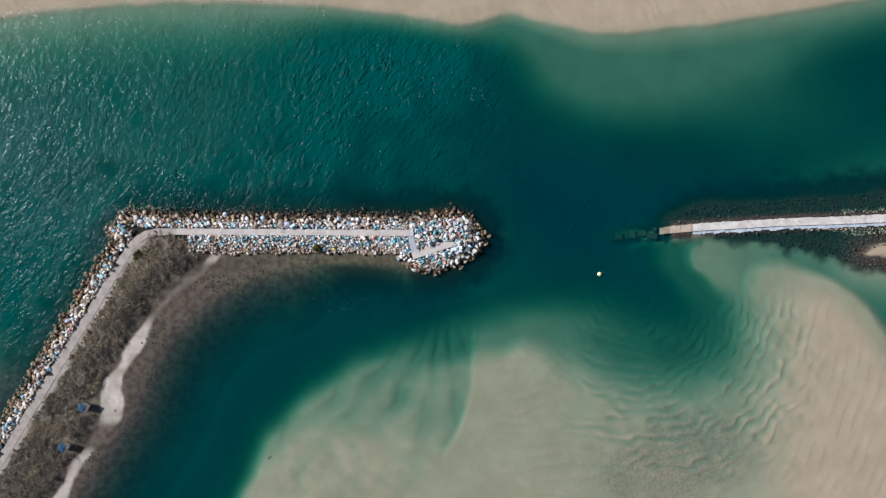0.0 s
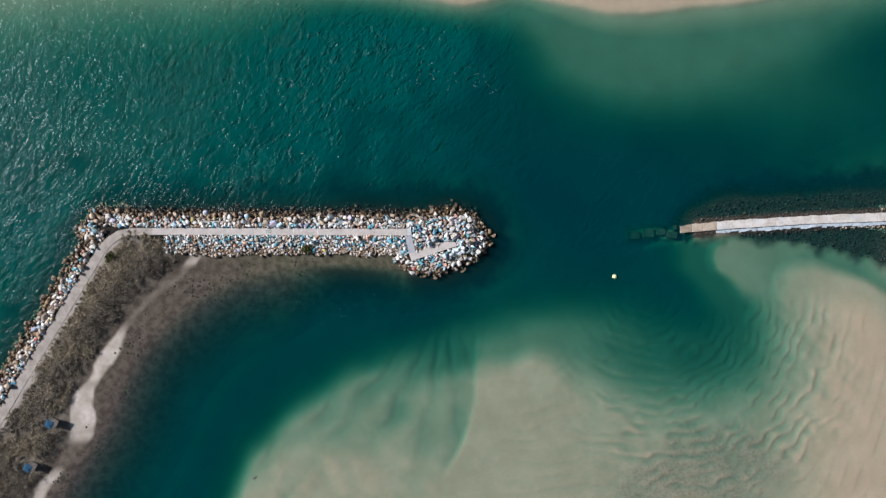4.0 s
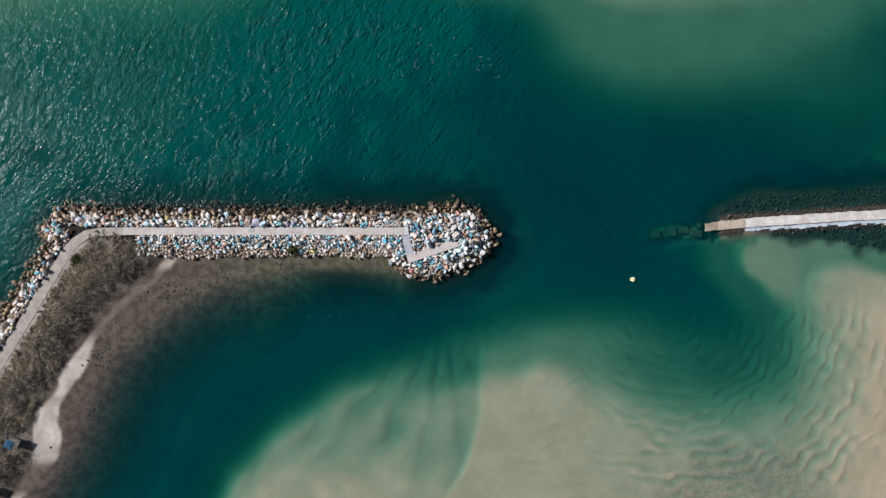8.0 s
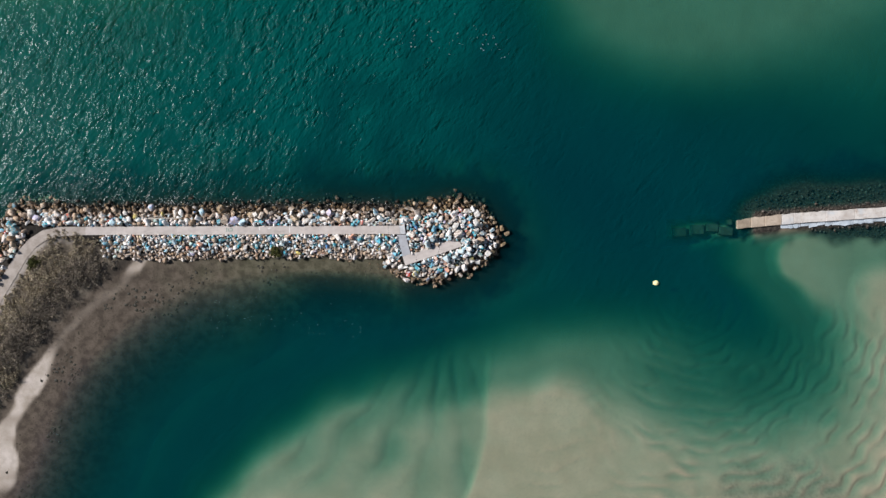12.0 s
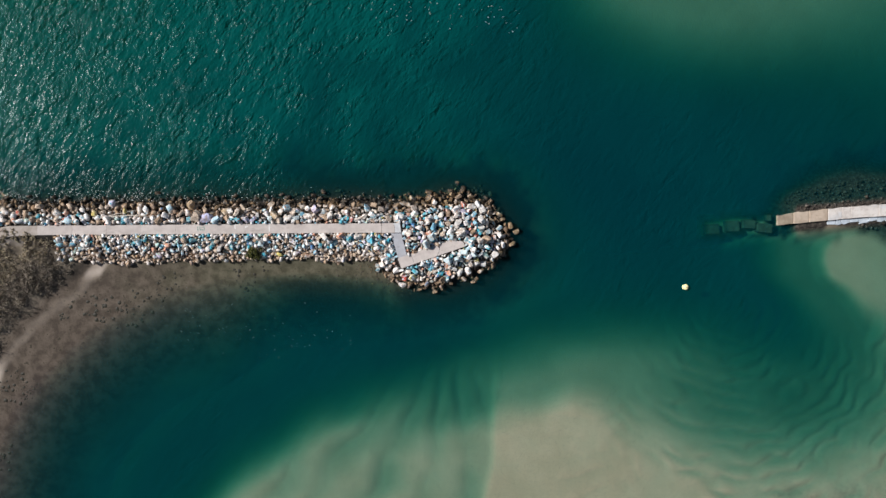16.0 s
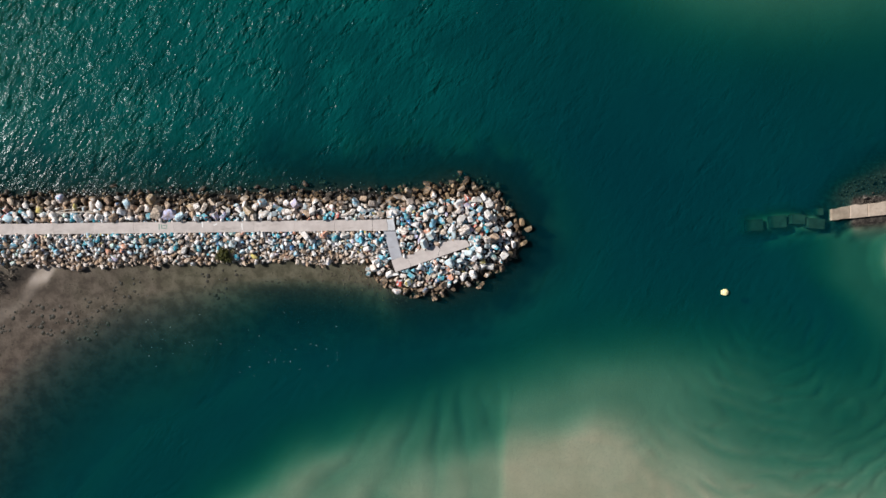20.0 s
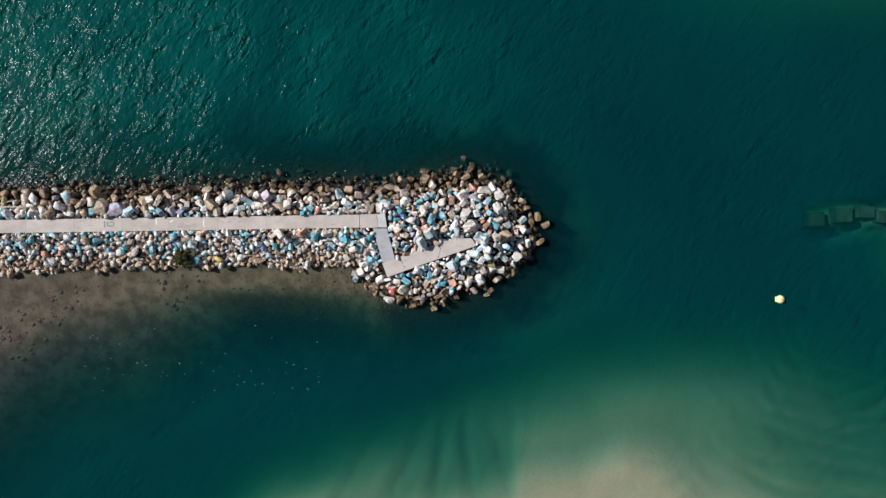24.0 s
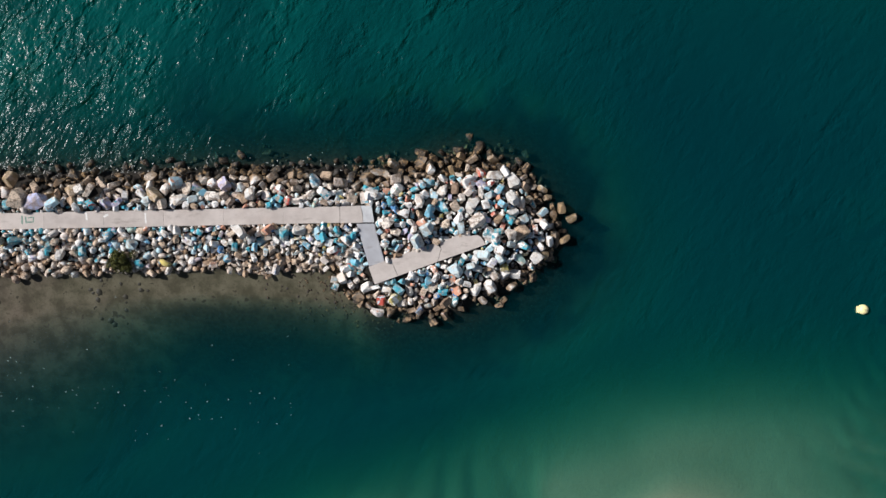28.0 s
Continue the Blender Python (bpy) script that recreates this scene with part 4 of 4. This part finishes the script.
# ---- buoy ----
def make_buoy(at):
    root = thing("buoy", "yellow mooring buoy floating in the channel", "buoy", at)
    prof = [(0.0, -0.55), (0.45, -0.5), (0.66, -0.25), (0.70, 0.1), (0.62, 0.38), (0.36, 0.55), (0.16, 0.6), (0.0, 0.6)]
    bm = bmesh.new()
    rings = [[bm.verts.new((r * math.cos(t), r * math.sin(t), z)) for t in (2 * math.pi * k / 20 for k in range(20))] if r else [bm.verts.new((0, 0, z))] for r, z in prof]
    for p, q in zip(rings, rings[1:]):
        for k in range(20):
            k2 = (k + 1) % 20
            vs = [p[k % len(p)], p[k2 % len(p)], q[k2 % len(q)], q[k % len(q)]]
            bm.faces.new(list(dict.fromkeys(vs)))
    for fc in bm.faces:
        fc.smooth = True
    bmesh.ops.recalc_face_normals(bm, faces=bm.faces[:])
    part("float", bm, M_YELLOW, root)
    part("top_ring", join_bm(rod_bm((-0.12, 0, 0.58), (-0.12, 0, 0.85), 0.03, 0.03), rod_bm((0.12, 0, 0.58), (0.12, 0, 0.85), 0.03, 0.03),
                             rod_bm((-0.14, 0, 0.84), (0.14, 0, 0.84), 0.03, 0.03)), M_POST, root, "steel mooring eye")
    part("side_pod", box_bm(0.5, 0.9, 0.5, 0.12, Matrix.Translation((-0.55, 0, 0.1))), M_YELLOW, root)
    return root


make_buoy((66.6, -4.85, 0.08))

# ---- driftwood, planks ----
def log(name, a, b, r, label, material=M_DRIFT, bend=0.15):
    lrng = random.Random(int(abs(a[0] * 10)))
    return tagged(part(name, rod_bm(a, b, r, r * 0.6, 8, bend, 7, lrng), material), label, "driftwood")


log("driftwood_log", (-71.4, 12.3, 2.25), (-59.0, 12.75, 2.45), 0.16, "long bleached driftwood pole lying on the boulders")
log("driftwood_log", (-69.5, 12.2, 2.45), (-61.8, 13.9, 1.9), 0.13, "bleached driftwood pole crossing another on the boulders")
tagged(part("plank", box_bm(3.2, 0.45, 0.08, 0.01, pose(-129.8, -40.2, 2.72, 0, 6, 12)), M_BLUE), "blue painted plank lying across the path edge", "plank")
log("sunken_branch", (-52.6, -71.7, 0.02), (-51.6, -70.6, 0.12), 0.14, "dark waterlogged branch on the sandbank edge", M_TWIG)

# ---- plants ----
def leaf_cards(rng, centres, spread_r, per, size, flat=0.6):
    """Many small leaf faces round the centres: arrays of corners and quads."""
    n = len(centres) * per
    c = np.repeat(centres, per, 0)
    d = rng.normal(size=(n, 3))
    d /= np.linalg.norm(d, axis=1)[:, None]
    rad = np.repeat(spread_r, per) * rng.uniform(0.35, 1.0, n) ** 0.6
    d[:, 2] = np.abs(d[:, 2]) * flat
    p = c + d * rad[:, None]
    a = rng.normal(size=(n, 3)) + d * 0.3
    a /= np.linalg.norm(a, axis=1)[:, None]
    b = np.cross(a, d + 0.4 * rng.normal(size=(n, 3)))
    b /= np.linalg.norm(b, axis=1)[:, None] + 1e-9
    s = size * rng.uniform(0.6, 1.4, n)[:, None]
    corners = np.stack([p - a * s, p + b * s * 0.45, p + a * s, p - b * s * 0.45], 1).reshape(-1, 3)
    return corners, np.arange(4 * n).reshape(-1, 4)


def twigs(rng, centres, spread_r, per, thick):
    """Thin branches from the foot of each clump to its skin, three-sided."""
    n = len(centres) * per
    c = np.repeat(centres, per, 0)
    d = rng.normal(size=(n, 3))
    d[:, 2] = np.abs(d[:, 2]) * 0.7 + 0.15
    d /= np.linalg.norm(d, axis=1)[:, None]
    tip = c + d * (np.repeat(spread_r, per) * rng.uniform(0.6, 1.12, n))[:, None]
    side = np.cross(d, rng.normal(size=(n, 3)))
    side /= np.linalg.norm(side, axis=1)[:, None]
    other = np.cross(d, side)
    ring = [c + side * thick, c - side * thick * 0.5 + other * thick * 0.87, c - side * thick * 0.5 - other * thick * 0.87]
    v = np.stack([*ring, tip], 1).reshape(-1, 3)
    k = np.arange(n)[:, None] * 4
    return v, np.concatenate([k + [0, 1, 3], k + [1, 2, 3], k + [2, 0, 3]])


def thicket():
    rng = np.random.default_rng(77)
    x, y = rng.uniform(-180, -70, 24000), rng.uniform(-130, 10, 24000)
    ok = (inside(VEG, x, y) + 1.6 * rolling(x, y, 5, 40) > 0.2 - 2.5 * (np.hypot((x + 90) / 1.6, y - 8.4) < 3.2)) & ((np.abs(along(LEGPATH, x, y)) > 2.1) | (np.hypot((x + 90) / 1.6, y - 8.4) < 3.2)) & (rolling(x, y, 7, 41) > -0.8) & ((x < -86) | (rng.uniform(0, 1, len(x)) < (-70 - x) / 18))
    ok &= (np.hypot(x + 116.4, y + 52.8) > 3.4) & (np.hypot(x + 123.5, y + 67.0) > 3.4)
    x, y = x[ok], y[ok]
    low = np.where((np.abs(along(LEGPATH, x, y)) < 3.6), 0.35, 1.0)
    r = low * rng.uniform(0.5, 1.0, len(x)) ** 2 * 2.5 * (1 + 0.5 * rolling(x, y, 5.5, 42))
    c = np.stack([x, y, height(x, y) + 0.12], 1)
    root = thing("scrub_thicket", "dense dry grey-brown coastal scrub covering the embankment", "scrub", kind="stuff")
    near = np.abs(along(LEGPATH, x, y))
    dry = (near < 9.5 + 3.5 * rolling(x, y, 6, 43) - 9 * step(-y, 30, 60)) & (rolling(x, y, 4, 44) > -0.75)
    pale = ~dry & (rolling(x, y, 8, 45) + 0.5 * rolling(x, y, 3, 46) > 0.15) & (y < -25)
    for bush, leaf in ((dry | pale, M_GRASS), (~dry & ~pale, M_SCRUB)):
        v, f = leaf_cards(rng, c[bush], r[bush], 24, 0.19, 0.85)
        ob = new("foliage", raw_mesh("foliage", v, f, leaf))
        ob.parent = root
        tagged(ob, "khaki dry grass and pale low bushes" if leaf is M_GRASS else "dark grey-brown twiggy bushes")
    v, f = twigs(rng, c, r, 8, 0.05)
    ob = new("branches", raw_mesh("branches", v, f, M_TWIG))
    ob.parent = root


thicket()


def shrub(at, r, label, seed):
    rng = np.random.default_rng(seed)
    root = thing("shrub", label, "shrub", at)
    c = rng.normal(size=(26, 3)) * np.array([r * 0.45, r * 0.4, r * 0.2]) + np.array([0, 0, r * 0.45])
    v, f = leaf_cards(rng, c, np.full(26, r * 0.42), 150, 0.12, 0.9)
    ob = new("crown", raw_mesh("crown", v, f, M_LEAF))
    ob.parent = root
    pieces = [rod_bm((0, 0, -1.2), (0.05, 0, r * 0.35), 0.09, 0.06)]
    for k in range(7):
        t = k * 0.9
        pieces.append(rod_bm((0.03, 0, r * 0.2), (math.cos(t) * r * 0.7, math.sin(t) * r * 0.6, r * (0.5 + 0.1 * (k % 3))), 0.05, 0.015, 5))
    part("trunk", join_bm(*pieces), M_TWIG, root)
    return root


def on_ground(x, y):
    return float(height(np.array([x]), np.array([y]))[0])


shrub((-34.0, 3.6, on_ground(-34.0, 3.6) + 0.8), 1.35, "dense olive green shrub growing out of the rocks", 51)
shrub((-97.8, 1.3, on_ground(-97.8, 1.3)), 1.5, "low green shrub beside the path bend", 52)


# ---- picnic shelters ----
def shelter(x, y, turn, seed):
    z = on_ground(x, y)
    root = thing("picnic_shelter", "small picnic shelter with a dark blue hipped roof", "shelter", (x, y, z), "picnic shelters in the scrub")
    root.rotation_euler = (0, 0, radians(turn))
    part("pad", box_bm(2.9, 2.8, 0.3, 0.03, Matrix.Translation((0.15, 0.05, 0.05))), M_PAD, root)
    for sx in (-1, 1):
        for sy in (-1, 1):
            part("post", rod_bm((sx * 1.1, sy * 1.1, 0.15), (sx * 1.1, sy * 1.1, 2.35), 0.06, 0.06), M_POST, root)
    bm = bmesh.new()
    low = [bm.verts.new((sx * 1.3, sy * 1.25, zz)) for zz in (2.3, 2.38) for sx, sy in ((-1, -1), (1, -1), (1, 1), (-1, 1))]
    ridge = [bm.verts.new((-0.4, 0, 2.75)), bm.verts.new((0.4, 0, 2.75))]
    bm.faces.new(low[3::-1])
    for k in range(4):
        bm.faces.new((low[k], low[(k + 1) % 4], low[4 + (k + 1) % 4], low[4 + k]))
    e = low[4:]
    bm.faces.new((e[0], e[1], ridge[1], ridge[0]))
    bm.faces.new((e[1], e[2], ridge[1]))
    bm.faces.new((e[2], e[3], ridge[0], ridge[1]))
    bm.faces.new((e[3], e[0], ridge[0]))
    bmesh.ops.recalc_face_normals(bm, faces=bm.faces[:])
    part("roof", bm, M_ROOF, root)


shelter(-116.4, -52.8, -28, 1)
shelter(-123.5, -67.0, -30, 2)


# ---- foam, and painted glints on the pool ----
def foam_glint_flecks(n, x_lo, x_hi, y_mid, tilt, band, largest, label, seed):
    """Ragged little pale patches along a line: drifting foam, and painted glints."""
    rng = np.random.default_rng(seed)
    x = rng.uniform(x_lo, x_hi, n)
    y = y_mid + tilt * (10 - x) + rng.normal(0, band, n) * rng.uniform(0.3, 1.5, n)
    a = rng.uniform(0, 6.28, (n, 1)) + np.linspace(0, 2 * math.pi, 8)[None, :-1]
    r = rng.uniform(0.04, largest, (n, 1)) * rng.uniform(0.5, 1.2, (n, 7))
    v = np.stack([x[:, None] + r * np.cos(a) * 1.5, y[:, None] + r * np.sin(a), np.full(r.shape, 0.16)], -1)
    ob = new("foam_and_glints", raw_mesh("foam_and_glints", v.reshape(-1, 3), np.arange(7 * n).reshape(-1, 7), M_FOAM_GLINT))
    tagged(ob, label, "foam", kind="stuff")


foam_glint_flecks(90, -8, 28, 60, 0.1, 3.0, 0.17, "scattered white foam flecks drifting on the channel", 91)
# sun glints on the calm pool, added as flat pale specks
foam_glint_flecks(70, -52, -12, -17, 0.06, 4.0, 0.10, "faint pale specks painted as sun glints on the sheltered pool", 92)


def flat_bits(name, spots, r_lo, r_hi, lift, material, label, category, seed):
    """Small low lumps strewn over a stretch, joined as one loose litter."""
    rng = np.random.default_rng(seed)
    n = len(spots)
    a = rng.uniform(0, 6.28, (n, 1)) + np.linspace(0, 2 * math.pi, 7)[None, :-1]
    r = rng.uniform(r_lo, r_hi, (n, 1)) * rng.uniform(0.6, 1.2, (n, 6))
    z = spots[:, 2:3]
    ring = np.stack([spots[:, :1] + r * np.cos(a), spots[:, 1:2] + r * np.sin(a), np.repeat(z - 0.03, 6, 1)], -1)
    tip = np.stack([spots[:, 0], spots[:, 1], z[:, 0] + lift * r.mean(1)], -1)[:, None]
    v = np.concatenate([ring, tip], 1).reshape(-1, 3)
    k = np.arange(n)[:, None] * 7
    f = np.concatenate([k + [i, (i + 1) % 6, 6] for i in range(6)])
    tagged(new(name, raw_mesh(name, v, f, material)), label, category, kind="stuff")


rng = np.random.default_rng(17)
x, y = rng.uniform(-125, -2, 5000), rng.uniform(-80, 3, 5000)
sd = inside(FLAT, x, y)
ok = (sd > -5) & (sd < 13) & (inside(LAND, x, y) < -3) & (rolling(x, y, 9, 70) > 0.05)
P = np.stack([x[ok], y[ok], height(x[ok], y[ok])], 1)
flat_bits("weed_tufts", P[:700], 0.14, 0.6, 0.5, M_WEED, "dark clumps of seaweed strewn over the tidal mud", "seaweed", 1)
x, y = rng.uniform(-16, 4, 3000), rng.uniform(-7, 3, 3000)
ok = (inside(HEAD, x, y) < 0.5) & (inside(FLAT, x, y) > -3.5) & (rng.uniform(0, 1, 3000) < np.exp(inside(HEAD, x, y) / 3))
P = np.stack([x[ok], y[ok], height(x[ok], y[ok])], 1)
flat_bits("gravel", P[:500], 0.08, 0.28, 0.9, M_ROCK_BED, "loose brown gravel on the mud beside the breakwater", "gravel", 2)
x = rng.uniform(-112, 2, 900)
y = 15.9 + 1.4 * rng.normal(size=900)
ok = rng.uniform(0, 1, 900) < np.clip((-x + 10) / 70, 0.1, 1)
P = np.stack([x[ok], y[ok], np.full(ok.sum(), 0.10)], 1)
flat_bits("surf_foam", P, 0.04, 0.11, 0.3, M_WHITE, "white specks of surf among the seaward boulders", "foam", 3)
